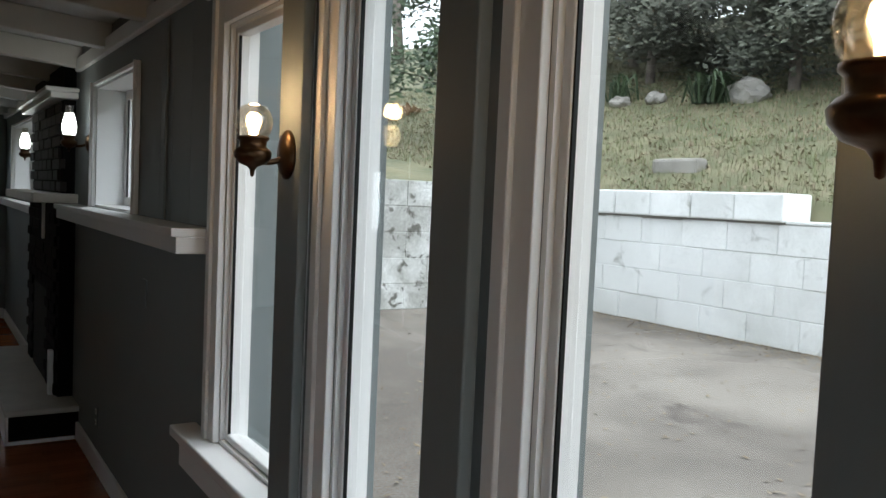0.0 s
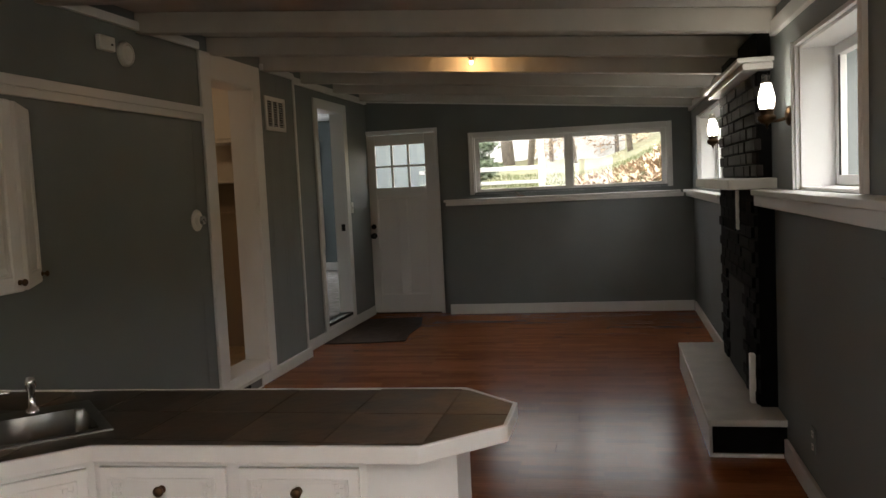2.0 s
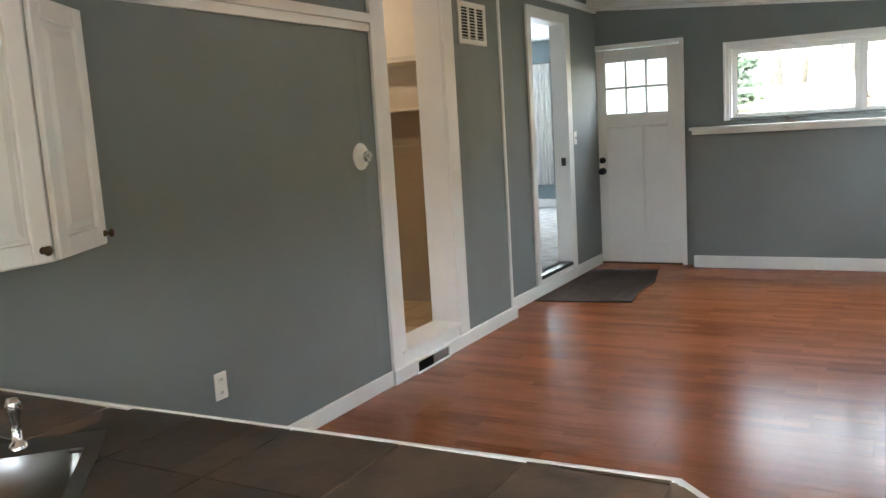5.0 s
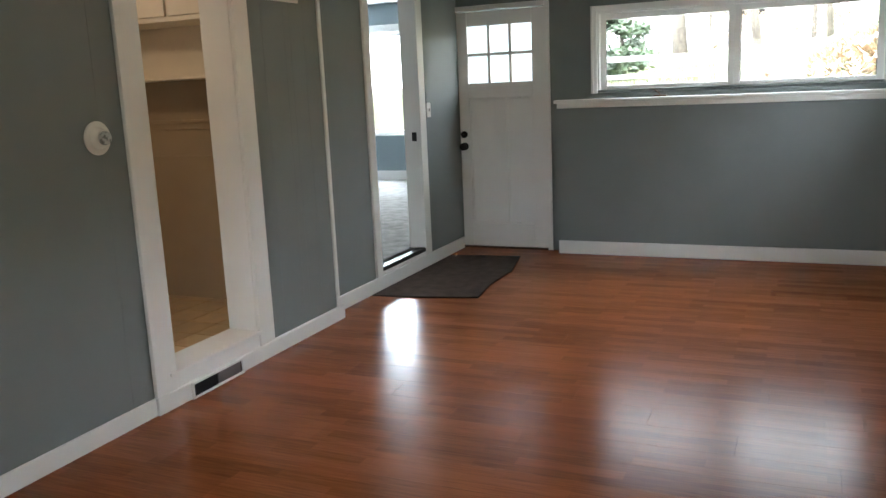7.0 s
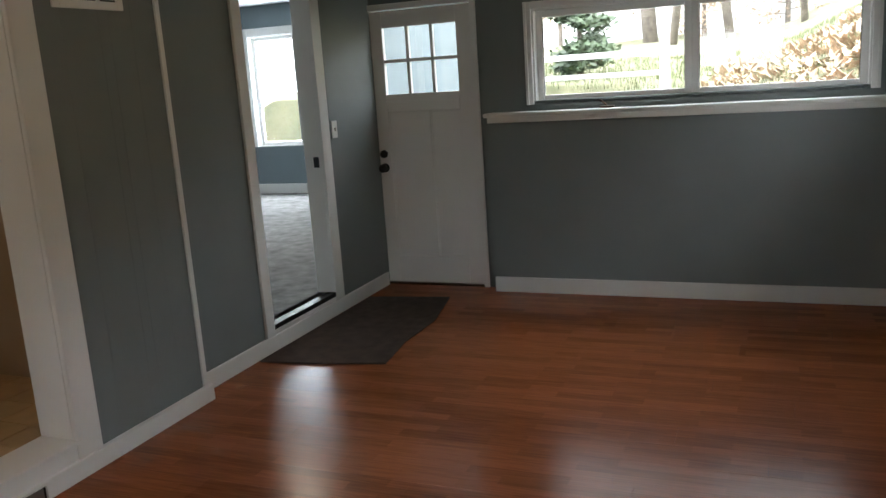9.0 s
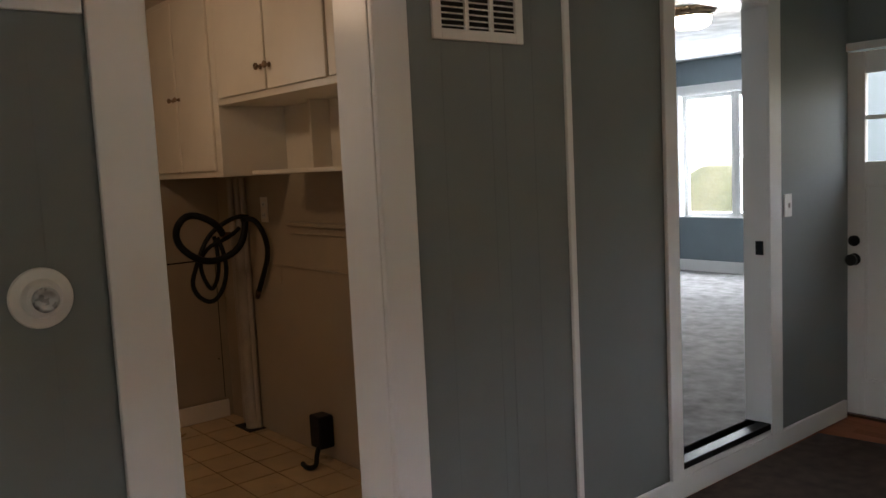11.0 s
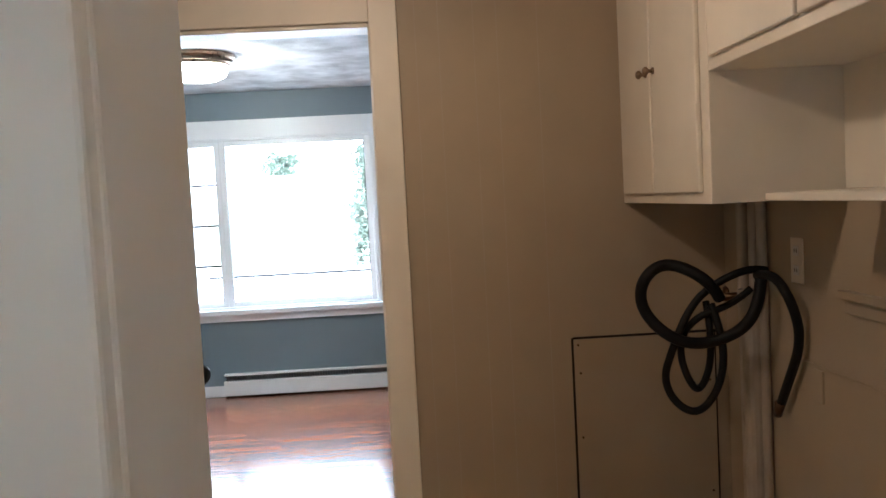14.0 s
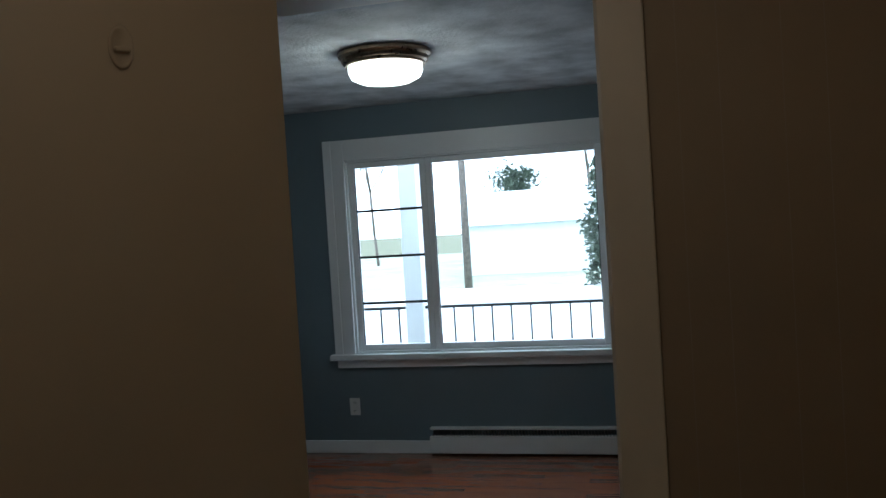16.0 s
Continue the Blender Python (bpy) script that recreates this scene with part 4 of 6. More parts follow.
def hearth():
    e = base("hearth", (0.7, 6.2, 0), "pale stone hearth slab on a black painted brick base", "hearth")
    boxes("slab", M_HEARTH, (0.52, XR, 5.18, 7.22, 0.16, 0.195), parent=e, bevel=0.006)
    boxes("base", M_BRICK, (0.545, XR, 5.205, 7.195, 0.02, 0.16), parent=e)
    boxes("edge_strip", M_TRIM, (0.525, 0.54, 5.19, 7.21, 0.0, 0.16), (0.54, XR - 0.02, 5.185, 5.198, 0.0, 0.02), parent=e, bevel=0.002)


hearth()


def chimney():
    e = base("chimney_breast", (0.85, 6.2, 0.195), "black painted brick chimney breast with a pale mantel shelf", "fireplace")
    boxes("core", M_BRICK, (0.815, XR + 0.0, 5.43, 6.98, 0.195, 1.36), (0.835, XR, 5.48, 6.93, 1.36, 2.16), parent=e)
    boxes("mantel", M_HEARTH, (0.66, XR, 5.34, 7.08, 1.345, 1.40), parent=e, bevel=0.006)
    boxes("firebox", M_DARK, (0.805, 0.816, 5.86, 6.55, 0.2, 0.78), parent=e)
    boxes("jamb", M_TRIM, (0.775, 0.803, 5.50, 5.56, 0.195, 0.46), parent=e, bevel=0.004)
    boxes("damper_handle", M_TRIM, (0.785, 0.803, 5.98, 6.02, 1.10, 1.33), parent=e, bevel=0.004)
    boxes("cornice", M_TRIM, (0.72, XR, 5.36, 7.05, 1.985, 2.01), (0.75, XR, 5.39, 7.02, 1.95, 1.985), parent=e, bevel=0.006)
    boxes("side_board", M_TRIM, (0.83, XR, 7.0, 7.05, 1.40, 1.95), parent=e, bevel=0.004)
    # bricks that stand proud, in courses
    brick_mesh = {}

    def brick(mat, x, y, z, w):
        key = (mat.name, w)
        if key not in brick_mesh:
            bm = bmesh.new()
            add_box(bm, -0.014, 0.02, 0.004, w - 0.004, 0.004, 0.063)
            bmesh.ops.bevel(bm, geom=[ed for ed in bm.edges], offset=0.003, segments=1, affect='EDGES')
            me = bpy.data.meshes.new("brick")
            bm.to_mesh(me)
            bm.free()
            me.materials.append(mat)
            brick_mesh[key] = me
        ob = new("brick", brick_mesh[key])
        ob.location = (x, y, z)
        ob.parent = e
        ob.matrix_parent_inverse = Matrix.Translation(-e.location)
    rng = random.Random(4)
    for k in range(17):
        off = 0.1 if k % 2 else 0.0
        for j in range(-1, 8):
            y = 5.43 + off + 0.2 * j
            if y < 5.42 or y > 6.80:
                continue
            z = 0.2 + 0.0675 * k
            if 5.78 < y < 6.5 and z < 0.76:
                continue
            brick(M_BRICK, 0.813 + rng.uniform(-0.003, 0.003), y, z, 0.2)
    for k in range(8):
        off = 0.1 if k % 2 else 0.0
        for j in range(-1, 8):
            y = 5.46 + off + 0.2 * j
            if y < 5.45 or y > 6.82:
                continue
            brick(M_BRICKTOP, 0.832 + rng.uniform(-0.008, 0.003), y, 1.405 + 0.0675 * k, 0.2)


chimney()


def oil_sconce(at, plate_x, label, style, group):
    """Bronze oil-lamp wall light: oval back plate, arm, font and glass. at: foot of the glass."""
    x, y, z = at
    e = base("wall_lamp", (plate_x, y, z), label, "lamp", group)
    bm = bmesh.new()
    add_lathe(bm, [(0, 0.0), (0.046, 0.0), (0.046, 0.006), (0.036, 0.014), (0.02, 0.02), (0, 0.022)], Matrix.Translation((plate_x, y, z - 0.03)) @ Vector((-1, 0, 0)).to_track_quat('Z', 'Y').to_matrix().to_4x4() @ Matrix.Diagonal((1, 1.25, 1, 1)) if style == "globe" else Matrix.Translation((plate_x, y, z - 0.03)) @ Vector((-1, 0, 0)).to_track_quat('Z', 'Y').to_matrix().to_4x4(), 26)
    finish("back_plate", bm, M_BRONZE, e, smooth=True)
    curve_thing("arm", [(plate_x - 0.01, y, z - 0.035), (plate_x - 0.03, y, z - 0.05), (x + 0.03, y, z - 0.055), (x, y, z - 0.045)], 0.007, M_BRONZE, e)
    bm = bmesh.new()
    add_lathe(bm, [(0, -0.085), (0.004, -0.083), (0.006, -0.07), (0.012, -0.062), (0.03, -0.055), (0.041, -0.042), (0.043, -0.03), (0.037, -0.022), (0.030, -0.018), (0.031, -0.004), (0.036, 0.0), (0.036, 0.006), (0, 0.006)], Matrix.Translation((x, y, z)), 26)
    finish("font", bm, M_BRONZE, e, smooth=True)
    bm = bmesh.new()
    if style == "globe":
        add_lathe(bm, [(0.028, 0.004), (0.038, 0.014), (0.043, 0.03), (0.043, 0.046), (0.037, 0.062), (0.026, 0.074), (0.012, 0.08), (0, 0.081)], Matrix.Translation((x, y, z)), 28)
        g = finish("globe", bm, M_GLOBE, e, smooth=True)
        g.visible_shadow = False
        bm = bmesh.new()
        add_lathe(bm, [(0, 0.008), (0.01, 0.01), (0.012, 0.025), (0.018, 0.04), (0.016, 0.052), (0.008, 0.06), (0, 0.061)], Matrix.Translation((x, y, z)), 16)
        finish("bulb", bm, M_BULB, e, smooth=True)
        bulb("wall_lamp_light", (x, y, z + 0.095), 1.7, (1.0, 0.6, 0.28), 0.02)
    else:
        add_lathe(bm, [(0.026, 0.004), (0.034, 0.02), (0.038, 0.045), (0.036, 0.07), (0.028, 0.10), (0.021, 0.125)], Matrix.Translation((x, y, z)), 26)
        finish("shade", bm, M_MILK, e, smooth=True)
        bm = bmesh.new()
        add_lathe(bm, [(0.021, 0.125), (0.02, 0.14), (0.021, 0.165)], Matrix.Translation((x, y, z)), 26)
        g = finish("chimney_glass", bm, M_GLOBE, e, smooth=True)
        g.visible_shadow = False
        bulb("wall_lamp_light", (x - 0.03, y, z + 0.2), 0.5, (1.0, 0.93, 0.82), 0.03)


oil_sconce((0.755, 1.955, 1.585), XR - 0.06, "aged bronze oil-lamp style wall light with lit clear globe", "globe", "patio wall lamps")
oil_sconce((0.755, 0.49, 1.585), XR - 0.06, "aged bronze oil-lamp style wall light with lit clear globe", "globe", "patio wall lamps")
oil_sconce((0.80, 5.02, 1.715), XR, "black oil-lamp style wall light with lit milk-glass chimney", "chimney", "chimney wall lamps")
oil_sconce((0.80, 7.22, 1.70), XR, "black oil-lamp style wall light with lit milk-glass chimney", "chimney", "chimney wall lamps")


def ceiling_spot():
    z = ceil_z(-0.90)
    e = base("ceiling_light", (-0.90, 6.95, z - 0.005), "small bare ceiling light socket on a beam", "lamp")
    bm = bmesh.new()
    add_lathe(bm, [(0, 0), (0.03, 0), (0.026, -0.02), (0.014, -0.03), (0.012, -0.045), (0, -0.045)], Matrix.Translation((-0.90, 6.95, z)), 16)
    finish("socket", bm, M_BRONZE, e, smooth=True)
    bm = bmesh.new()
    add_lathe(bm, [(0, -0.046), (0.011, -0.047), (0.013, -0.06), (0.008, -0.072), (0, -0.075)], Matrix.Translation((-0.90, 6.95, z)), 14)
    finish("bulb", bm, M_BULB, e, smooth=True)
    bulb("ceiling_light_glow", (-0.90, 6.86, z - 0.10), 1.4, (1.0, 0.55, 0.22), 0.02)


ceiling_spot()

# ---- kitchen ----
U, V = Vector((0.7276, 0.686)), Vector((-0.686, 0.7276))
K0 = Vector((-1.44, 3.01))


def diag(u, v):
    p = K0 + U * u + V * v
    return (p.x, p.y)


COUNTER = [(XK, 0.3), (-1.86, 0.3), (-1.86, 2.614), (-1.44, 3.01), (-0.453, 3.053), (-0.235, 3.27), (-0.235, 3.527), (-0.438, 3.728), (XK, 3.665)]
ZC = 0.72


def ring(bm, outer, inner, z0, z1):
    """A flat frame between two outlines of as many corners."""
    n = len(outer)
    lo, li, ho, hi = ([bm.verts.new((x, y, z)) for x, y in o] for o, z in ((outer, z0), (inner, z0), (outer, z1), (inner, z1)))
    for i in range(n):
        j = (i + 1) % n
        for q in ((lo[i], lo[j], ho[j], ho[i]), (li[i], hi[i], hi[j], li[j]), (ho[i], ho[j], hi[j], hi[i]), (lo[i], li[i], li[j], lo[j])):
            bm.faces.new(q)


def kitchen_counter():
    e = base("kitchen_counter", (-1.5, 2.9, ZK), "white kitchen peninsula with brown slate-look tile top", "counter")
    # carcass, a little inside the top's outline
    body = [(XK, 0.3), (-1.90, 0.3), (-1.90, 2.64), (-1.462, 3.052), (-0.62, 3.09), (-0.40, 3.30), (-0.40, 3.52), (-0.50, 3.66), (XK, 3.62)]
    sink_gap = [diag(0.06, 0.17), diag(0.06, 0.585), diag(-0.72, 0.585), diag(-0.72, 0.17)]
    bm = bmesh.new()
    lo = [bm.verts.new((x, y, ZK + 0.09)) for x, y in body]
    hi = [bm.verts.new((x, y, 0.67)) for x, y in body]
    for i in range(len(body)):
        j = (i + 1) % len(body)
        bm.faces.new((lo[i], lo[j], hi[j], hi[i]))
    finish("carcass", bm, M_CAB, e)
    boxes("plinth", M_DARK, (XK, -1.95, 0.3, 3.6, ZK, ZK + 0.09), (-1.95, -0.7, 3.15, 3.6, ZK, ZK + 0.09), parent=e)
    # white nosing all round the top
    inner = [(XK + 0.02, 0.32), (-1.876, 0.32), (-1.876, 2.621), (-1.4465, 3.026), (-0.459, 3.069), (-0.251, 3.277), (-0.251, 3.52), (-0.445, 3.712), (XK + 0.02, 3.65)]
    bm = bmesh.new()
    ring(bm, COUNTER, inner, 0.672, ZC + 0.003)
    finish("nosing", bm, M_CAB, e, bevel=0.004)
    # bed of grout: three slabs that leave the sink free
    hole = [(U.x, U.y, K0.dot(U) + 0.06), (-U.x, -U.y, -(K0.dot(U) - 0.72)), (V.x, V.y, K0.dot(V) + 0.585), (-V.x, -V.y, -(K0.dot(V) + 0.17))]
    zone_wall = [(XK + 0.02, 2.0), (-1.876, 2.0), (-1.876, 3.65), (XK + 0.02, 3.65)]
    zone_corner = [(-1.876, 2.621), (-1.4465, 3.026), (-1.4465, 3.68), (-1.876, 3.67)]
    zone_pen = [(-1.4465, 3.026), (-0.459, 3.069), (-0.251, 3.277), (-0.251, 3.52), (-0.445, 3.712), (-1.4465, 3.68)]
    for area in (zone_wall, zone_corner):
        tiles_over(e, "grout", M_GROUT, area, -2.6, 1.2, 1.5, 2.6, 0.0, ZC - 0.03, ZC - 0.0025, hole=hole)
        tiles_over(e, "tile", M_COUNTER, area, -1.35, 3.085, 0.3, 0.305, 0.006, ZC - 0.0025, ZC + 0.001, hole=hole)
    tiles_over(e, "grout", M_GROUT, zone_pen, -1.6, 3.0, 1.5, 0.8, 0.0, ZC - 0.03, ZC - 0.0025)
    tiles_over(e, "tile", M_COUNTER, zone_pen, -1.35, 3.085, 0.3, 0.305, 0.006, ZC - 0.0025, ZC + 0.001)
    tiles_over(e, "tile", M_COUNTER, [(XK + 0.02, 0.32), (-1.876, 0.32), (-1.876, 2.0), (XK + 0.02, 2.0)], -2.45, 0.35, 0.3, 0.305, 0.006, ZC - 0.03, ZC + 0.001)

    # fronts: frame of an oriented slab along a run
    def front(name, a, b, z0, z1, out, parent, thick=0.018):
        a, b = Vector((*a, 0)), Vector((*b, 0))
        d = (b - a).normalized()
        n = Vector((d.y, -d.x, 0))
        bm = bmesh.new()

        def slab(u0, u1, c0, c1, t0, t1):
            vs = []
            for c in (c0, c1):
                for t in (t0, t1):
                    for u in (u0, u1):
                        p = a + d * u + n * t
                        vs.append(bm.verts.new((p.x, p.y, c)))
            for f in ((0, 2, 3, 1), (4, 5, 7, 6), (0, 1, 5, 4), (2, 6, 7, 3), (0, 4, 6, 2), (1, 3, 7, 5)):
                bm.faces.new([vs[i] for i in f])
        w = (b - a).length
        slab(0, w, z0, z1, out, out + thick)
        r = 0.03
        for q in ((r, w - r, z0 + r, z0 + r + 0.012), (r, w - r, z1 - r - 0.012, z1 - r), (r, r + 0.012, z0 + r, z1 - r), (w - r - 0.012, w - r, z0 + r, z1 - r)):
            slab(*q, out + thick, out + thick + 0.006)
        # scalloped corners of the moulding
        for su, sz in ((r, z0 + r), (w - r, z0 + r), (r, z1 - r), (w - r, z1 - r)):
            ang0 = {(True, True): 0, (False, True): 90, (True, False): 270, (False, False): 180}[(su == r, sz == z0 + r)]
            for k in range(4):
                t = radians(ang0 + 11 + 22.5 * k)
                cu, cz = su + 0.04 * math.cos(t), sz + 0.04 * math.sin(t)
                slab(cu - 0.008, cu + 0.008, cz - 0.008, cz + 0.008, out + thick, out + thick + 0.005)
        finish(name, bm, M_CAB, parent, 0.003)
        mid = a + d * (w / 2) + n * (out + thick)
        return mid, n
    runs = [((-1.44, 3.055), (-1.04, 3.072)), ((-1.0, 3.074), (-0.64, 3.09))]
    for a, b in runs:
        mid, n = front("drawer", a, b, 0.52, 0.65, 0.002, e)
        knob(e, (mid.x, mid.y, 0.585), n, M_BRONZE)
        mid, n = front("door", a, b, ZK + 0.12, 0.50, 0.002, e)
    front("door", (-1.86, 2.68), (-1.48, 3.035), ZK + 0.12, 0.65, 0.002, e)
    # steel double sink on the diagonal
    s = base("kitchen_sink", (*diag(-0.33, 0.38), ZC), "stainless steel double-bowl kitchen sink set in the counter", "sink")
    m = Matrix(((U.x, V.x, 0, K0.x), (U.y, V.y, 0, K0.y), (0, 0, 1, 0), (0, 0, 0, 1)))
    bm = bmesh.new()
    us, vv = (-0.75, -0.715, -0.345, -0.305, 0.055, 0.09), (0.145, 0.175, 0.50, 0.61)
    bowls = ((1, 1), (3, 1))
    for i in range(5):
        for j in range(3):
            if (i, j) in bowls:
                continue
            add_box(bm, us[i], us[i + 1], vv[j], vv[j + 1], ZC + 0.001, ZC + 0.007)
    bmesh.ops.transform(bm, matrix=m, verts=bm.verts)
    finish("rim", bm, M_STEEL, s)
    for i in (1, 3):
        bm = bmesh.new()
        vs = add_box(bm, us[i], us[i + 1], vv[1], vv[2], ZC - 0.17, ZC + 0.006)
        top = [f for f in bm.faces if all(v.co.z > ZC for v in f.verts)]
        bmesh.ops.delete(bm, geom=top, context='FACES_ONLY')
        for v in bm.verts:
            if v.co.z < ZC - 0.1:
                v.co.x += 0.02 if v.co.x < (us[i] + us[i + 1]) / 2 else -0.02
                v.co.y += 0.02 if v.co.y < 0.33 else -0.02
        bmesh.ops.bevel(bm, geom=[ed for ed in bm.edges if not ed.is_boundary], offset=0.03, segments=4, affect='EDGES')
        bmesh.ops.transform(bm, matrix=m, verts=bm.verts)
        finish("bowl", bm, M_STEEL, s, smooth=True)
    # faucet with two levers, low spout and side sprayer
    f = base("kitchen_faucet", (*diag(-0.33, 0.555), ZC), "chrome two-handle kitchen faucet with side sprayer", "faucet")

    def local(bm):
        bmesh.ops.transform(bm, matrix=m, verts=bm.verts)
        return bm
    bm = bmesh.new()
    add_box(bm, -0.45, -0.21, 0.53, 0.58, ZC + 0.007, ZC + 0.022)
    finish("deck_plate", local(bm), M_CHROME, f, 0.008)
    for u, s2 in ((-0.43, -1), (-0.23, 1)):
        bm = bmesh.new()
        add_lathe(bm, [(0.024, 0.02), (0.022, 0.045), (0.015, 0.055), (0.016, 0.068), (0, 0.072)], Matrix.Translation((u, 0.555, ZC)), 18)
        finish("handle_base", local(bm), M_CHROME, f, smooth=True)
        pts = [m @ Vector(p) for p in ((u, 0.555, ZC + 0.065), (u + 0.002 * s2, 0.545, ZC + 0.085), (u + 0.02 * s2, 0.53, ZC + 0.097), (u + 0.06 * s2, 0.52, ZC + 0.092))]
        curve_thing("lever", pts, 0.007, M_CHROME, f)
    bm = bmesh.new()
    add_lathe(bm, [(0.022, 0.02), (0.02, 0.05), (0.017, 0.07), (0, 0.076)], Matrix.Translation((-0.33, 0.555, ZC)), 18)
    finish("spout_base", local(bm), M_CHROME, f, smooth=True)
    curve_thing("spout", [m @ Vector(p) for p in ((-0.33, 0.555, ZC + 0.05), (-0.31, 0.53, ZC + 0.085), (-0.25, 0.44, ZC + 0.135), (-0.225, 0.40, ZC + 0.145), (-0.22, 0.385, ZC + 0.125))], 0.011, M_CHROME, f)
    bm = bmesh.new()
    add_lathe(bm, [(0.022, 0.007), (0.02, 0.018), (0.012, 0.025), (0.011, 0.075), (0.016, 0.09), (0.018, 0.115), (0.012, 0.13), (0, 0.131)], Matrix.Translation((-0.10, 0.56, ZC)), 16)
    finish("sprayer", local(bm), M_CHROME, f, smooth=True)


kitchen_counter()


def upper_cabinet():
    e = base("kitchen_wall_cabinet", (-2.32, 3.0, 1.1), "white raised-panel kitchen wall cabinet with angled end", "cabinet")
    xf = -2.175
    bm = bmesh.new()
    add_prism(bm, [(XK, 1.6), (xf, 1.6), (xf, 3.70), (-2.352, 4.015), (XL + 0.001, 4.015), (XL + 0.001, 3.61), (XK, 3.61)], 1.105, 1.85)
    finish("carcass", bm, M_CAB, e, 0.003)

    def panel_front(p, q, z0, z1):
        a, b = Vector((*p, 0)), Vector((*q, 0))
        d = (b - a).normalized()
        n = Vector((d.y, -d.x, 0))
        w = (b - a).length
        bm = bmesh.new()

        def frustum(u0, u1, c0, c1, t0, t1, ins):
            vs = []
            for t, k in ((t0, 0), (t1, ins)):
                for u, c in ((u0 + k, c0 + k), (u1 - k, c0 + k), (u1 - k, c1 - k), (u0 + k, c1 - k)):
                    v = a + d * u + n * t
                    vs.append(bm.verts.new((v.x, v.y, c)))
            for f in ((3, 2, 1, 0), (4, 5, 6, 7), (0, 1, 5, 4), (1, 2, 6, 5), (2, 3, 7, 6), (3, 0, 4, 7)):
                bm.faces.new([vs[i] for i in f])
        f = 0.06 if w > 0.3 else 0.05
        for q4 in ((0, f, z0, z1), (w - f, w, z0, z1), (f, w - f, z0, z0 + f), (f, w - f, z1 - f, z1)):
            frustum(*q4, 0.001, 0.02, 0.0)
        frustum(f, w - f, z0 + f, z1 - f, 0.001, 0.010, 0.0)
        frustum(f + 0.012, w - f - 0.012, z0 + f + 0.012, z1 - f - 0.012, 0.010, 0.019, 0.025)
        finish("door", bm, M_CAB, e, 0.004)
        return a, d, n, w
    for y0, y1 in ((1.62, 2.15), (2.16, 2.70), (2.71, 3.29), (3.30, 3.69)):
        a, d, n, w = panel_front((xf, y0), (xf, y1), 1.11, 1.845)
        knob(e, a + d * (w - 0.03 if y0 in (3.30, 2.16) else 0.03) + n * 0.02 + Vector((0, 0, 1.145)), n, M_BRONZE, 0.014)
    a, d, n, w = panel_front((xf - 0.003, 3.71), (-2.349, 4.01), 1.11, 1.845)
    knob(e, a + d * (w - 0.02) + n * 0.02 + Vector((0, 0, 1.145)), n, M_BRONZE, 0.014)


upper_cabinet()
structure(boxes("soffit", M_WALL, (XL + 0.001, -2.33, 1.6, 3.85, 1.853, 2.52)), "grey painted soffit above the wall cabinets", "wall")
splash = structure(boxes("backsplash", M_SPLASH, (XK, XK + 0.004, 0.3, 3.598, ZC + 0.003, 1.103)), "cream tiled kitchen backsplash", "wall")
bm = bmesh.new()
add_box(bm, 0, 0.004, 0.0015, 0.1485, 0.0015, 0.0945)
bmesh.ops.bevel(bm, geom=list(bm.edges), offset=0.0012, segments=1, affect='EDGES')
splash_mesh = bpy.data.meshes.new("tile")
bm.to_mesh(splash_mesh)
bm.free()
splash_mesh.materials.append(M_SPLASH)
for i in range(15):
    for j in range(4):
        t = new("tile", splash_mesh)
        t.location = (XK + 0.003, 3.448 - 0.15 * i, ZC + 0.005 + 0.096 * j)
        t.parent = splash


def surface_outlet():
    e = base("surface_outlet", (XK + 0.007, 3.42, 0.95), "white surface-mounted outlet box with cream conduit", "outlet")
    boxes("box", M_CREAM, (XK + 0.007, XK + 0.045, 3.38, 3.46, 0.885, 1.015), parent=e, bevel=0.004)
    boxes("plate", M_PLASTIC, (XK + 0.045, XK + 0.05, 3.385, 3.455, 0.895, 1.005), parent=e, bevel=0.002)
    bm = bmesh.new()
    add_tube(bm, (XK + 0.02, 3.38, 0.95), (XK + 0.02, 3.25, 0.935), 0.008, 0.008, 10)
    add_tube(bm, (XK + 0.02, 3.25, 0.935), (XK + 0.02, 1.5, 0.93), 0.008, 0.008, 10)
    finish("conduit", bm, M_CREAM, e)


surface_outlet()

# ---- small things on the long room's walls ----


def thermostat():
    at = (XL, 5.855, 1.292)
    e = base("thermostat", at, "round white thermostat with a clear dial on a grey wall", "thermostat")
    m = Matrix.Translation(at) @ Vector((1, 0, 0)).to_track_quat('Z', 'Y').to_matrix().to_4x4()
    bm = bmesh.new()
    add_lathe(bm, [(0, 0), (0.071, 0), (0.071, 0.004), (0.068, 0.008), (0.046, 0.012), (0.043, 0.018), (0.038, 0.03), (0.032, 0.036), (0, 0.036)], m, 40)
    finish("cover", bm, M_PLASTIC, e, smooth=False)
    bm = bmesh.new()
    add_lathe(bm, [(0.0285, 0.036), (0.029, 0.05), (0.026, 0.056), (0.02, 0.058), (0.018, 0.055), (0, 0.055)], m, 32)
    finish("dial", bm, M_DIAL, e, smooth=True)
    boxes("wire_groove", M_WALL, (XL, XL + 0.0012, 5.8745, 5.876, 1.39, 2.0), parent=e)


thermostat()


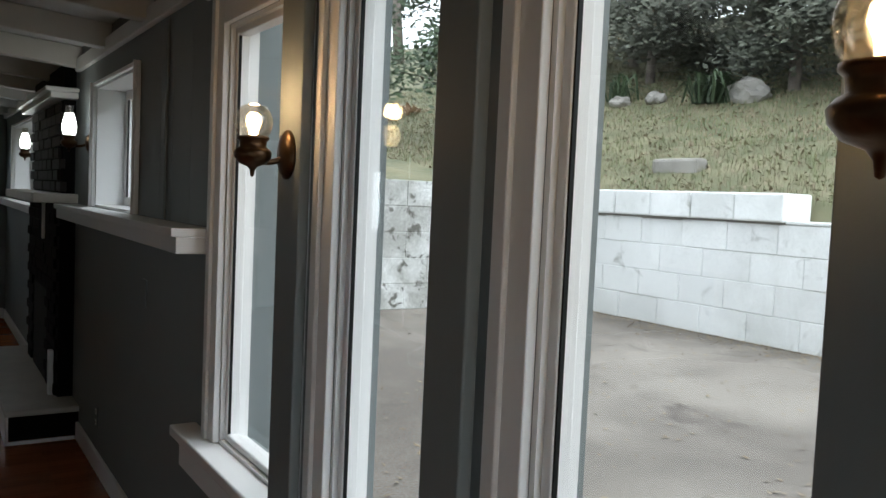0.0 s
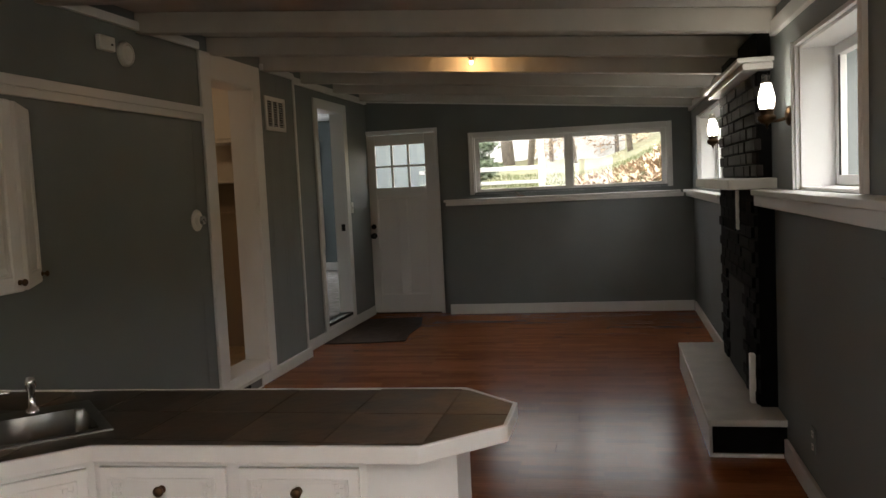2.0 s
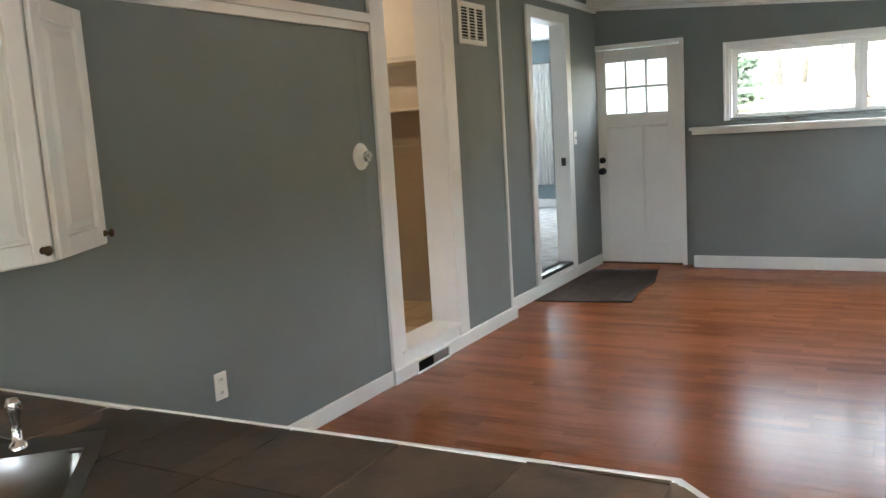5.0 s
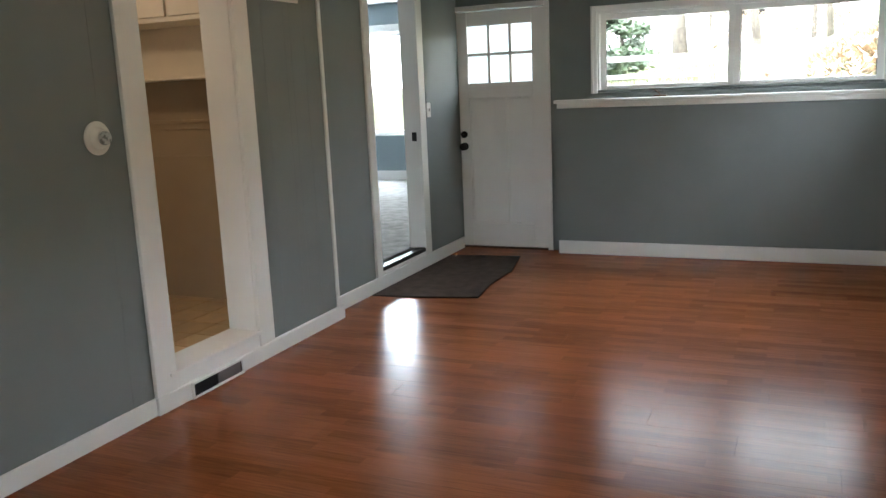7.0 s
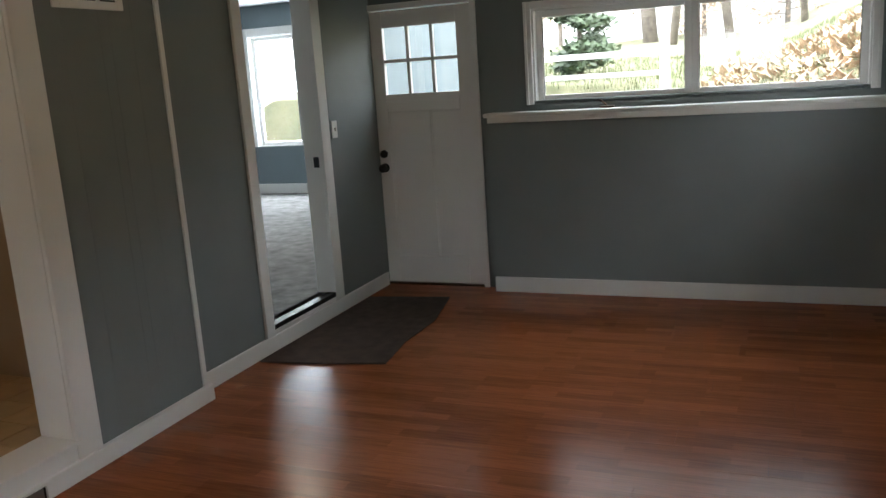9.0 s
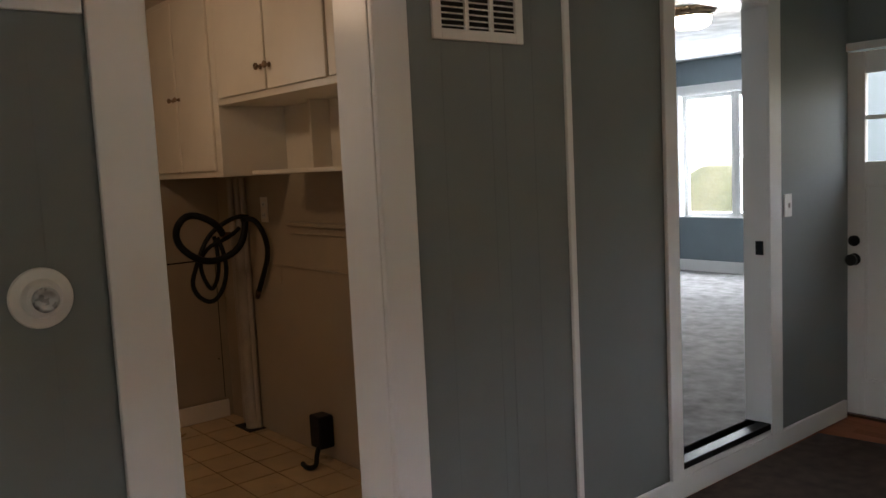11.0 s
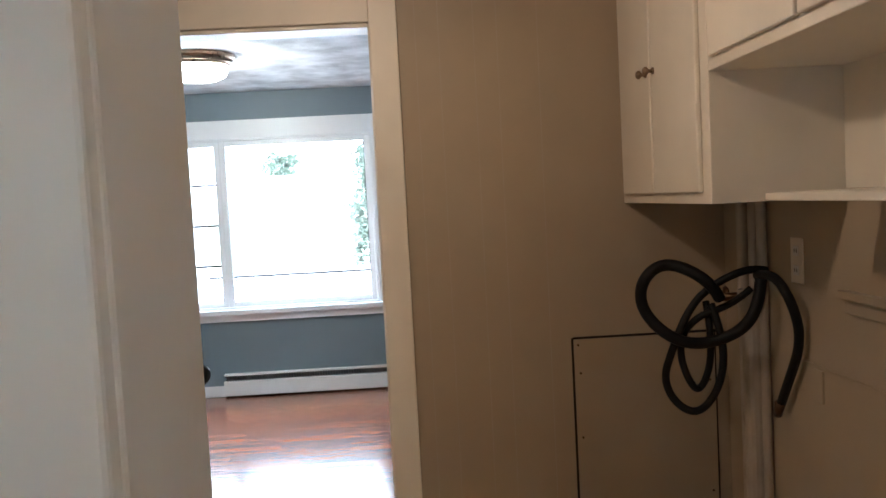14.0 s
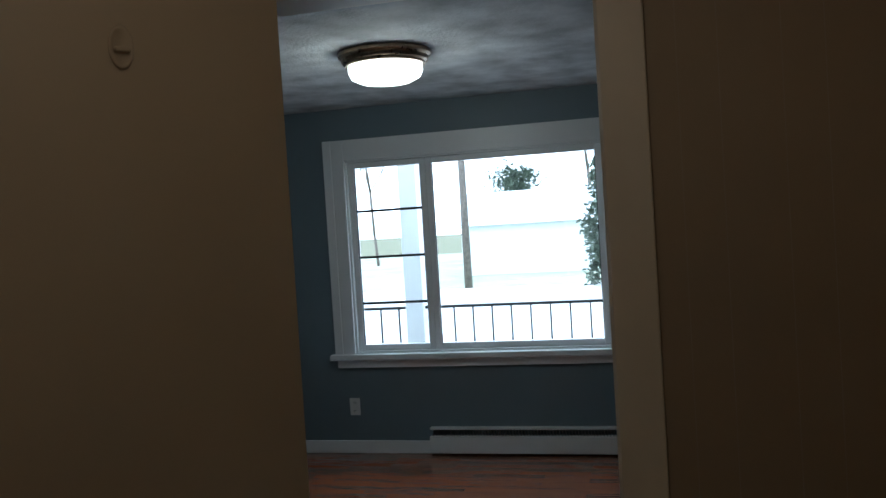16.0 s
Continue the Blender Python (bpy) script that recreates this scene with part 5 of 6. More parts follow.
def wall_vent():
    e = base("air_vent", (XL, 7.25, 2.08), "white metal wall vent with dark louvred slots", "vent")
    y0, y1, z0, z1 = 7.055, 7.452, 1.944, 2.215
    boxes("back", M_DARK, (XL, XL + 0.002, y0 + 0.02, y1 - 0.02, z0 + 0.02, z1 - 0.02), parent=e)
    w = 0.035
    cols = [y0 + w + (y1 - y0 - 2 * w) * k / 3 for k in (1, 2)]
    boxes("frame", M_CAB, (XL, XL + 0.012, y0, y0 + w, z0, z1), (XL, XL + 0.012, y1 - w, y1, z0, z1), (XL, XL + 0.012, y0 + w, y1 - w, z0, z0 + w), (XL, XL + 0.012, y0 + w, y1 - w, z1 - w, z1),
          *[(XL, XL + 0.012, c - 0.008, c + 0.008, z0 + w, z1 - w) for c in cols], parent=e, bevel=0.002)
    for k in range(10):
        z = z0 + w + 0.008 + k * 0.0195
        boxes("louvre", M_CAB, (XL + 0.002, XL + 0.009, y0 + w, y1 - w, z, z + 0.004), parent=e)


wall_vent()


def floor_register():
    e = base("floor_register", (XL + 0.03, 6.42, 0), "grey metal heat register in the baseboard", "vent")
    boxes("frame", M_TRIM, (XL + 0.03, XL + 0.042, 6.22, 6.63, 0.0, 0.012), (XL + 0.03, XL + 0.042, 6.22, 6.63, 0.072, 0.085), (XL + 0.03, XL + 0.042, 6.22, 6.235, 0.012, 0.072), (XL + 0.03, XL + 0.042, 6.615, 6.63, 0.012, 0.072), parent=e, bevel=0.002)
    boxes("back", M_DARK, (XL + 0.03, XL + 0.032, 6.235, 6.615, 0.012, 0.072), parent=e)
    boxes("damper", M_STEEL, (XL + 0.032, XL + 0.038, 6.42, 6.60, 0.014, 0.07), parent=e)
    boxes("fins", M_BLACK, *[(XL + 0.032, XL + 0.04, 6.24 + 0.015 * k, 6.244 + 0.015 * k, 0.012, 0.072) for k in range(12)], parent=e)


floor_register()


def alarms():
    e = base("smoke_alarm", (XL, 5.16, 2.26), "round white smoke alarm high on the grey wall", "alarm")
    bm = bmesh.new()
    add_lathe(bm, [(0, 0), (0.07, 0), (0.07, 0.015), (0.062, 0.03), (0.05, 0.034), (0.045, 0.03), (0.03, 0.036), (0, 0.038)], Matrix.Translation((XL, 5.16, 2.26)) @ Vector((1, 0, 0)).to_track_quat('Z', 'Y').to_matrix().to_4x4(), 32)
    finish("cover", bm, M_PLASTIC, e)
    e = base("door_chime", (XL, 4.97, 2.29), "small white plastic sensor box on the grey wall", "sensor")
    boxes("case", M_PLASTIC, (XL, XL + 0.03, 4.90, 5.04, 2.25, 2.33), parent=e, bevel=0.006)
    boxes("button", M_RUBBER, (XL + 0.03, XL + 0.032, 5.0, 5.015, 2.28, 2.29), parent=e)


alarms()


def crank(at, axis):
    e = base("window_crank", at, "dark bronze folding window crank on the sill", "crank")
    x, y, z = at
    boxes("foot", M_BRONZE, (x - 0.05, x + 0.05, y - 0.014, y + 0.014, z, z + 0.014) if axis else (x - 0.014, x + 0.014, y - 0.05, y + 0.05, z, z + 0.014), parent=e, bevel=0.004)
    d = Vector((1, 0, 0)) if axis else Vector((0, 1, 0))
    p = Vector(at)
    curve_thing("handle", [p + Vector((0, 0, 0.01)), p + Vector((0, 0, 0.035)) - d * 0.01, p + Vector((0, 0, 0.05)) - d * 0.045, p + Vector((0, 0, 0.06)) - d * 0.05], 0.005, M_BRONZE, e)


crank((-0.93, YF - 0.045, 1.284), True)
crank((0.98, 4.1, 1.338), False)


def door_mat():
    outline = [(-2.64, 8.25), (-2.30, 8.285), (-1.88, 8.37), (-1.93, 8.75), (-1.92, 9.2), (-1.99, 9.55), (-2.03, 9.74), (-2.35, 9.70), (-2.63, 9.66)]
    bm = bmesh.new()
    add_prism(bm, outline, 0.001, 0.012)
    return tagged(finish("door_mat", bm, M_MAT, bevel=0.004), "grey-brown carpet offcut used as a door mat", "mat")


door_mat()
flat_door()
# panel grooves of the grey walls
# raised strip added to catch the highlight of a bowed panel seam
structure(boxes("seam_highlight_strip", M_WALL, (XR - 0.012, XR, 3.31, 3.345, 1.345, 2.09), bevel=0.005), "grey painted strip added for the highlight along a wall panel seam", "trim")
structure(boxes("wall_grooves", M_WALL, *[(XL - 0.001, XL + 0.0008, y, y + 0.0014, 0.09, 2.4) for y in (5.875, 7.09, 7.3, 7.36, 7.5)], *[(XR - 0.0008, XR + 0.001, y, y + 0.003, 1.32, 2.1) for y in (3.0, 3.25, 3.42)]), "fine grooves of the painted wall panelling", "wall")
# ---- outdoors ----


def smooth(a, b, v):
    t = min(1.0, max(0.0, (v - a) / (b - a)))
    return t * t * (3 - 2 * t)


def ground_z(x, y):
    """Height of the ground: sunken house, patio, wooded bank to the east, lawn to the north, falling to the west."""
    n = 0.10 * noise.noise((x * 0.35, y * 0.35, 3.0)) + 0.04 * noise.noise((x * 1.3, y * 1.3, 7.0))
    east = 1.45 + 0.33 * max(0, x - 4.9) + 0.12 * max(0, y - 5.8) * smooth(1.0, 4.0, x)
    east = min(east, 6.0) + n
    if x < 1.3 and y < 10.6 and x > -9:
        return -0.45
    if 1.0 < x < 4.85 and y < 5.78:
        return 0.58
    north = 1.12 + 0.05 * (y - 10.3) * smooth(10.3, 16, y) + 0.9 * smooth(-0.6, 2.6, x) * smooth(10.8, 14.0, y) + n
    west = -0.6 - 0.02 * abs(x + 9) + n
    if x < -1.5:
        k = smooth(-2.0, -1.5, x) if y < 14.5 else smooth(-9, -6.5, x)
        if y >= 10.6 and x > -9:
            return (-0.04 if y < 13 else west) * (1 - k) + north * k
        return west
    if y >= 10.6:
        k = smooth(1.2, 5.0, x)
        return north * (1 - k) + max(north, east) * k
    return east


def spaced(lo, hi, fine_lo, fine_hi, step, coarse):
    out, v = [], lo
    while v < hi:
        out.append(v)
        v += step if fine_lo <= v < fine_hi else coarse
    return out + [hi]


xs, ys = spaced(-300, 300, -12, 24, 0.3, 12), spaced(-300, 300, -8, 40, 0.3, 12)
verts = [(x, y, ground_z(x, y) if abs(x) < 60 and abs(y) < 60 else (-2.0 if x < 0 else 5.2)) for y in ys for x in xs]
nx = len(xs)
faces = [(j * nx + i, j * nx + i + 1, (j + 1) * nx + i + 1, (j + 1) * nx + i) for j in range(len(ys) - 1) for i in range(nx - 1)]
me = bpy.data.meshes.new("ground")
me.from_pydata(verts, [], faces)
me.materials.append(M_GRASS)
me.polygons.foreach_set("use_smooth", [True] * len(me.polygons))
structure(new("ground", me), "winter lawn and bare wooded bank", "ground")
structure(boxes("patio", M_CONCRETE, (1.012, 4.80, -6.0, 5.70, 0.45, 0.60)), "stained weathered concrete patio", "pavement")


def block_wall(name, axis, at, thick, u0, u1, z0, rows, mat, label, top_from=None):
    """Blocks in running bond with raked joints, a core behind."""
    e = base(name, (at, u0, z0) if axis == 0 else (u0, at, z0), label, "wall")
    tagged(e, kind="structure")
    z1 = z0 + 0.2 * rows
    core = (at + 0.006, at + thick, u0, u1, z0, z1 - 0.01) if axis == 0 else (u0, u1, at + 0.006, at + thick, z0, z1 - 0.01)
    boxes("core", mat, core, parent=e)
    bm = bmesh.new()
    if axis == 0:
        add_box(bm, 0, 0.05, 0.0015, 0.3985, 0.0015, 0.1985)
    else:
        add_box(bm, 0.0015, 0.3985, 0, 0.05, 0.0015, 0.1985)
    bmesh.ops.bevel(bm, geom=list(bm.edges), offset=0.004, segments=1, affect='EDGES')
    bme = bpy.data.meshes.new("block")
    bm.to_mesh(bme)
    bm.free()
    bme.materials.append(mat)
    rng = random.Random(len(name))
    for r in range(rows):
        u = u0 - (0.2 if r % 2 else 0.0)
        while u < u1 - 0.15:
            if u >= u0 - 0.01:
                b = new("block", bme)
                j = rng.uniform(-0.004, 0.004)
                b.location = (at + j, u, z0 + 0.2 * r) if axis == 0 else (u, at + j, z0 + 0.2 * r)
                b.parent = e
                b.matrix_parent_inverse = Matrix.Translation(-e.location)
            u += 0.4
    return e


e1 = block_wall("retaining_wall", 0, 4.80, 0.25, 0.1, 5.7, 0.60, 4, M_BLOCK, "whitewashed concrete block retaining wall")
block_wall("retaining_wall_side", 1, 5.70, 0.25, 1.3, 4.80, 0.60, 5, M_OLDBLOCK, "flaking whitewashed block retaining wall")
for k in range(6):
    boxes("coping", M_BLOCK, (4.755 + 0.006 * (k % 2), 5.06, 3.45 + 0.38 * k, 3.45 + 0.38 * k + 0.374, 1.412, 1.60), parent=e1, bevel=0.012)
# darker strip that draws the shadow line under the coping
boxes("coping_shade_strip", M_ROCK, (4.80, 5.04, 3.47, 5.70, 1.39, 1.413), parent=e1)
boxes("coping", M_BLOCK, (4.79, 5.05, 0.1, 3.45, 1.40, 1.425), parent=e1, bevel=0.008)
boxes("old_kerb", M_ROCK, (5.95, 6.1, 5.2, 5.75, 1.6, 1.93), parent=e1, bevel=0.03)


def scatter(name, mat, n, region, seed, size, shape, label, category):
    """Grass blades or fallen leaves strewn on the ground, one mesh."""
    rng = random.Random(seed)
    vs, fs = [], []
    for _ in range(n):
        x, y = rng.uniform(region[0], region[1]), rng.uniform(region[2], region[3])
        if 0.9 < x < 5.1 and y < 5.98:
            continue
        z = ground_z(x, y)
        a, s = rng.uniform(0, 6.28), size * rng.uniform(0.5, 1.3)
        dx, dy = math.cos(a) * s, math.sin(a) * s
        k = len(vs)
        if shape == "blade":
            lean = rng.uniform(-0.6, 0.6)
            vs += [(x - dy * 0.08, y + dx * 0.08, z - 0.01), (x + dy * 0.08, y - dx * 0.08, z - 0.01), (x + dx * lean, y + dy * lean, z + s)]
            fs.append((k, k + 1, k + 2))
        else:
            t = rng.uniform(-0.5, 0.8) * s
            vs += [(x, y, z + 0.005), (x + dx * 0.5 - dy * 0.3, y + dy * 0.5 + dx * 0.3, z + 0.01 + abs(t) * 0.4), (x + dx, y + dy, z + 0.01 + max(0, t)), (x + dx * 0.5 + dy * 0.3, y + dy * 0.5 - dx * 0.3, z + 0.008)]
            fs.append((k, k + 1, k + 2, k + 3))
    m2 = bpy.data.meshes.new(name)
    m2.from_pydata(vs, [], fs)
    m2.materials.append(mat)
    return tagged(new(name, m2), label, category, kind="stuff")


scatter("grass", M_BLADE, 52000, (5.0, 13, 1.5, 14), 1, 0.055, "blade", "sparse green and straw grass on the bank", "grass")
scatter("dry_grass", M_LITTER, 22000, (5.0, 13, 1.0, 14), 2, 0.06, "blade", "dry straw grass on the bank", "grass")
scatter("fallen_leaves", M_LITTER, 15000, (5.0, 12, 1.0, 12), 3, 0.042, "leaf", "brown fallen leaves on the bank", "leaves")
scatter("leaf_pile", M_STRAW, 14000, (-0.6, 7, 11.6, 17), 4, 0.13, "leaf", "brown fallen leaves over the bank by the window", "leaves")
scatter("lawn_grass", M_BLADE, 16000, (-4, 2.5, 11.0, 20), 5, 0.08, "blade", "short green lawn beyond the end window", "grass")


def leaf_mass(vs, fs, rng, centre, spread, n, size):
    for _ in range(n):
        p = Vector(centre) + Vector((rng.gauss(0, spread[0]), rng.gauss(0, spread[1]), rng.gauss(0, spread[2])))
        a = Vector((rng.uniform(-1, 1), rng.uniform(-1, 1), rng.uniform(-0.6, 0.6))).normalized() * size * rng.uniform(0.6, 1.4)
        b = a.orthogonal().normalized() * a.length * 0.45
        k = len(vs)
        vs += [tuple(p - a), tuple(p + b), tuple(p + a), tuple(p - b)]
        fs.append((k, k + 1, k + 2, k + 3))


def leafy(name, at, height, spread, n, seed, label, mat=None, category="shrub", trunk=True, size=0.09):
    """A shrub or evergreen: a tapered trunk with limbs, and clumps of leaves with gaps."""
    rng = random.Random(seed)
    z = ground_z(at[0], at[1]) if abs(at[0]) < 60 else -2
    e = base(name, (at[0], at[1], z), label, category)
    bm = bmesh.new()
    add_tube(bm, (at[0], at[1], z - 0.1), (at[0], at[1], z + height * 0.92), 0.05 + height * 0.012, 0.02, 9)
    clumps = []
    for k in range(max(10, int(height * 6))):
        f = rng.uniform(0.08, 1.0)
        r = spread * (1.05 - f * 0.75) * rng.uniform(0.3, 1.0)
        a = rng.uniform(0, 6.28)
        p = (at[0] + r * math.cos(a), at[1] + r * math.sin(a), z + f * height)
        clumps.append(p)
        add_tube(bm, (at[0], at[1], z + f * height * 0.85), p, 0.018, 0.006, 5)
    finish("trunk", bm, M_BARK, e)
    vs, fs = [], []
    for c in clumps:
        leaf_mass(vs, fs, rng, c, (spread * 0.16, spread * 0.16, height * 0.05), n // len(clumps), size)
    m2 = bpy.data.meshes.new("foliage")
    m2.from_pydata(vs, [], fs)
    m2.materials.append(mat or M_LEAF)
    ob = new("foliage", m2)
    ob.parent = e
    ob.matrix_parent_inverse = Matrix.Translation(-e.location)
    return e


def bare_tree(at, height, r, seed, label="bare grey winter tree on the bank"):
    rng = random.Random(seed)
    z = ground_z(at[0], at[1])
    e = base("bare_tree", (at[0], at[1], z), label, "tree", "bare winter trees")
    bm = bmesh.new()

    def limb(p, d, length, rad, depth):
        q = p
        segs = 3
        for s in range(segs):
            d = (d + Vector((rng.gauss(0, 0.12), rng.gauss(0, 0.12), 0.05))).normalized()
            q2 = q + d * length / segs
            r0, r1 = rad * (1 - 0.25 * s / segs), rad * (1 - 0.25 * (s + 1) / segs)
            add_tube(bm, q, q2, r0, r1, 10 if depth == 0 else 5)
            q = q2
            if depth < 3 and (depth > 0 or s > 0):
                for _ in range(2):
                    nd = (d + Vector((rng.gauss(0, 0.7), rng.gauss(0, 0.7), rng.uniform(0, 0.5)))).normalized()
                    limb(q, nd, length * rng.uniform(0.4, 0.6), r1 * 0.45, depth + 1)
    limb(Vector((at[0], at[1], z - 0.2)), Vector((0, 0, 1)), height, r, 0)
    finish("trunk", bm, M_BARK, e, smooth=True)
    return e


bare_tree((9.0, 10.2), 9, 0.28, 11)
bare_tree((13.5, 17), 10, 0.18, 12)
bare_tree((10.5, 19), 10, 0.14, 13)
bare_tree((17, 20), 11, 0.2, 14)
bare_tree((2.5, 30), 10, 0.12, 15)
bare_tree((-3.5, 30), 10, 0.22, 16)
bare_tree((4.5, 24), 9, 0.15, 17)
leafy("evergreen_bush", (6.2, 9.6), 4.2, 1.0, 9000, 21, "dark evergreen bush on the bank", size=0.05)
for k, (x, y, h, s) in enumerate(((12.5, 8.0, 4.0, 2.0), (13.2, 5.2, 4.2, 2.2), (12.6, 10.6, 4.0, 1.8), (14.0, 2.5, 4.5, 2.3), (16, 9.5, 5.5, 2.5), (15.5, 6.5, 5.5, 2.5), (13.5, 13.0, 3.2, 1.6), (12.0, 3.6, 3.0, 1.6), (11.4, 6.6, 2.6, 1.5), (11.6, 9.2, 2.4, 1.5), (12.2, 1.4, 3.2, 1.8), (17.5, 12.0, 6.0, 2.6), (17.0, 3.5, 6.0, 2.6), (14.6, 8.2, 5.0, 2.6), (14.2, 11.0, 4.6, 2.2), (14.8, 4.4, 5.0, 2.6), (18.5, 8.5, 7.0, 3.0))):
    leafy("thicket", (x - 2.2, y), h, s, 13000, 31 + k, "dense dark thicket along the top of the bank", size=0.05, mat=M_THICKET)


def strap_plant(at, seed, n=60, h=0.5):
    """A clump of strap leaves."""
    rng = random.Random(seed)
    z = ground_z(*at)
    vs, fs = [], []
    for _ in range(n):
        a, l = rng.uniform(0, 6.28), h * rng.uniform(0.6, 1.2)
        d = Vector((math.cos(a), math.sin(a), 0))
        w = Vector((-d.y, d.x, 0)) * 0.016
        b = Vector((at[0] + rng.gauss(0, 0.1), at[1] + rng.gauss(0, 0.1), z))
        k = len(vs)
        p1, p2 = b + d * l * 0.3 + Vector((0, 0, l * 0.7)), b + d * l * rng.uniform(0.8, 1.2) + Vector((0, 0, l * rng.uniform(0.2, 0.8)))
        vs += [tuple(b - w), tuple(b + w), tuple(p1 + w), tuple(p1 - w), tuple(p2)]
        fs += [(k, k + 1, k + 2, k + 3), (k + 3, k + 2, k + 4)]
    m2 = bpy.data.meshes.new("strap_leaf_plant")
    m2.from_pydata(vs, [], fs)
    m2.materials.append(M_LEAF)
    return tagged(new("strap_leaf_plant", m2), "green strap-leaved plant clump on the bank", "plant", "strap-leaved plants")


def litter(name, n, area, heap, seed, label):
    """Bits of leaf and twig on the patio; heap gathers them towards one edge."""
    rng = random.Random(seed)
    vs, fs = [], []
    x0, x1, y0, y1 = area
    for _ in range(n):
        x, y = x0 + (x1 - x0) * (1 - rng.random() ** heap), y0 + (y1 - y0) * rng.random()
        a, q = rng.uniform(0, 6.28), rng.uniform(0.006, 0.02)
        dx, dy, k = math.cos(a) * q, math.sin(a) * q, len(vs)
        vs += [(x - dx, y - dy, 0.603), (x + dy * 0.5, y - dx * 0.5, 0.606), (x + dx, y + dy, 0.603 + rng.uniform(0, 0.01)), (x - dy * 0.5, y + dx * 0.5, 0.604)]
        fs.append((k, k + 1, k + 2, k + 3))
    m2 = bpy.data.meshes.new(name)
    m2.from_pydata(vs, [], fs)
    m2.materials.append(M_LITTER)
    return tagged(new(name, m2), label, "leaves", kind="stuff")


litter("patio_leaf_litter", 1500, (1.2, 4.75, -1.0, 5.6), 1.0, 81, "bits of brown leaf and twig on the concrete patio")
litter("wall_foot_litter", 2600, (4.45, 4.80, 0.1, 5.6), 3.0, 82, "leaf litter gathered along the foot of the block wall")
strap_plant((8.35, 7.12), 51, 190, 0.45)
strap_plant((8.2, 8.6), 52, 40, 0.45)
leafy("garden_bush", (-2.45, 16.0), 0.95, 0.62, 2600, 91, "clipped dark green bush on the back lawn", size=0.05)
bare_tree((-1.1, 27), 10, 0.12, 92, "bare grey winter tree beyond the back lawn")
bare_tree((-2.3, 25), 9, 0.1, 93, "bare grey winter tree beyond the back lawn")
bare_tree((0.6, 28), 9, 0.09, 94, "bare grey winter tree beyond the back lawn")
for k in range(9):
    leafy("thicket", (-9.0 + 2.3 * k, 31 + (k % 3)), 3.2, 1.7, 1500, 95 + k, "pale brown brushwood beyond the back lawn", mat=M_STRAW, size=0.07)


def entry_porch():
    """What stands outside the entry door: a scrolled iron post, a boarded side wall and a white railing."""
    p = base("porch_iron_post", (-2.99, 10.95, -0.04), "black scrolled iron porch post beside the entry", "post")
    for x in (-3.05, -2.93):
        boxes("bar", M_RUST, (x - 0.008, x + 0.008, 10.94, 10.96, -0.04, 2.7), parent=p)
    curve_thing("scroll", [(-2.99 + 0.045 * math.sin(k * 0.9), 10.95, 0.02 + 0.03 * k) for k in range(90)], 0.012, M_RUST, p)
    q = base("porch_railing", (-2.2, 13.2, -0.04), "white painted wooden porch railing", "railing")
    boxes("rail", M_TRIM, (-3.6, -0.9, 13.17, 13.23, 1.62, 1.68), (-3.6, -0.9, 13.17, 13.23, 1.42, 1.47), parent=q, bevel=0.006)
    boxes("post", M_TRIM, *[(x, x + 0.09, 13.15, 13.25, -0.04, 2.75) for x in (-3.6, -2.42, -1.0)], parent=q, bevel=0.006)


entry_porch()


def rock(at, r, seed):
    rng = random.Random(seed)
    bm = bmesh.new()
    bmesh.ops.create_icosphere(bm, subdivisions=3, radius=r)
    z = ground_z(*at)
    for v in bm.verts:
        v.co *= 1 + 0.35 * noise.noise(v.co * (1.6 / r) + Vector((seed, 0, 0)))
        v.co.z *= 0.7
        v.co += Vector((at[0], at[1], z + r * 0.3))
    return tagged(finish("rock", bm, M_ROCK), "pale grey weathered rock on the bank", "rock", "rocks on the bank")


rock((8.6, 6.8), 0.26, 1)
for k, (x, y) in enumerate(((8.05, 8.4), (7.95, 8.9), (8.3, 8.0), (8.1, 9.3))):
    rock((x, y), 0.14, 2 + k)


# beyond the front window: porch rail and post, pole, evergreen, neighbour's house
def porch():
    structure(boxes("porch_floor", M_CONCRETE, (-11.2, -8.7, 2.0, 8.5, -0.7, -0.05)), "concrete front porch", "pavement")
    structure(boxes("front_lawn", M_PALED_LAWN, (-75, -31.01, -60, 60, -2.6, -0.9)), "lawn across the road, coloured pale to look overexposed", "ground")
    # pale road slab, spread over the grass so the ground looks overexposed
    structure(boxes("widened_pale_road", M_PALE_ROAD, (-31, -11.5, -60, 60, -1.5, -0.55)), "pale concrete road in front, widened to stand for overexposed ground", "road")
    e = base("porch_rail", (-11.0, 5.0, -0.05), "black wrought iron porch railing", "railing")
    boxes("rail", M_RUST, (-11.02, -10.98, 2.1, 8.4, 0.86, 0.885), (-11.01, -10.99, 2.1, 8.4, 0.06, 0.08), parent=e)
    bm = bmesh.new()
    add_box(bm, -11.007, -10.993, -0.007, 0.007, 0.08, 0.86)
    bar = finish("bar", bm, M_RUST, e)
    bar.location.y = 2.2
    for k in range(1, 34):
        b = bar.copy()
        scene.collection.objects.link(b)
        b.location.y = 2.2 + 0.185 * k
    boxes("post", M_RUST, (-11.02, -10.98, 2.08, 2.12, -0.05, 0.9), (-11.02, -10.98, 8.38, 8.42, -0.05, 0.9), parent=e)
    p = base("porch_post", (-11.0, 4.05, -0.05), "white painted square porch post", "post")
    boxes("shaft", M_TRIM, (-11.09, -10.91, 3.96, 4.14, -0.05, 2.5), parent=p, bevel=0.01)
    boxes("foot", M_TRIM, (-11.12, -10.88, 3.93, 4.17, -0.05, 0.1), parent=p, bevel=0.01)


porch()


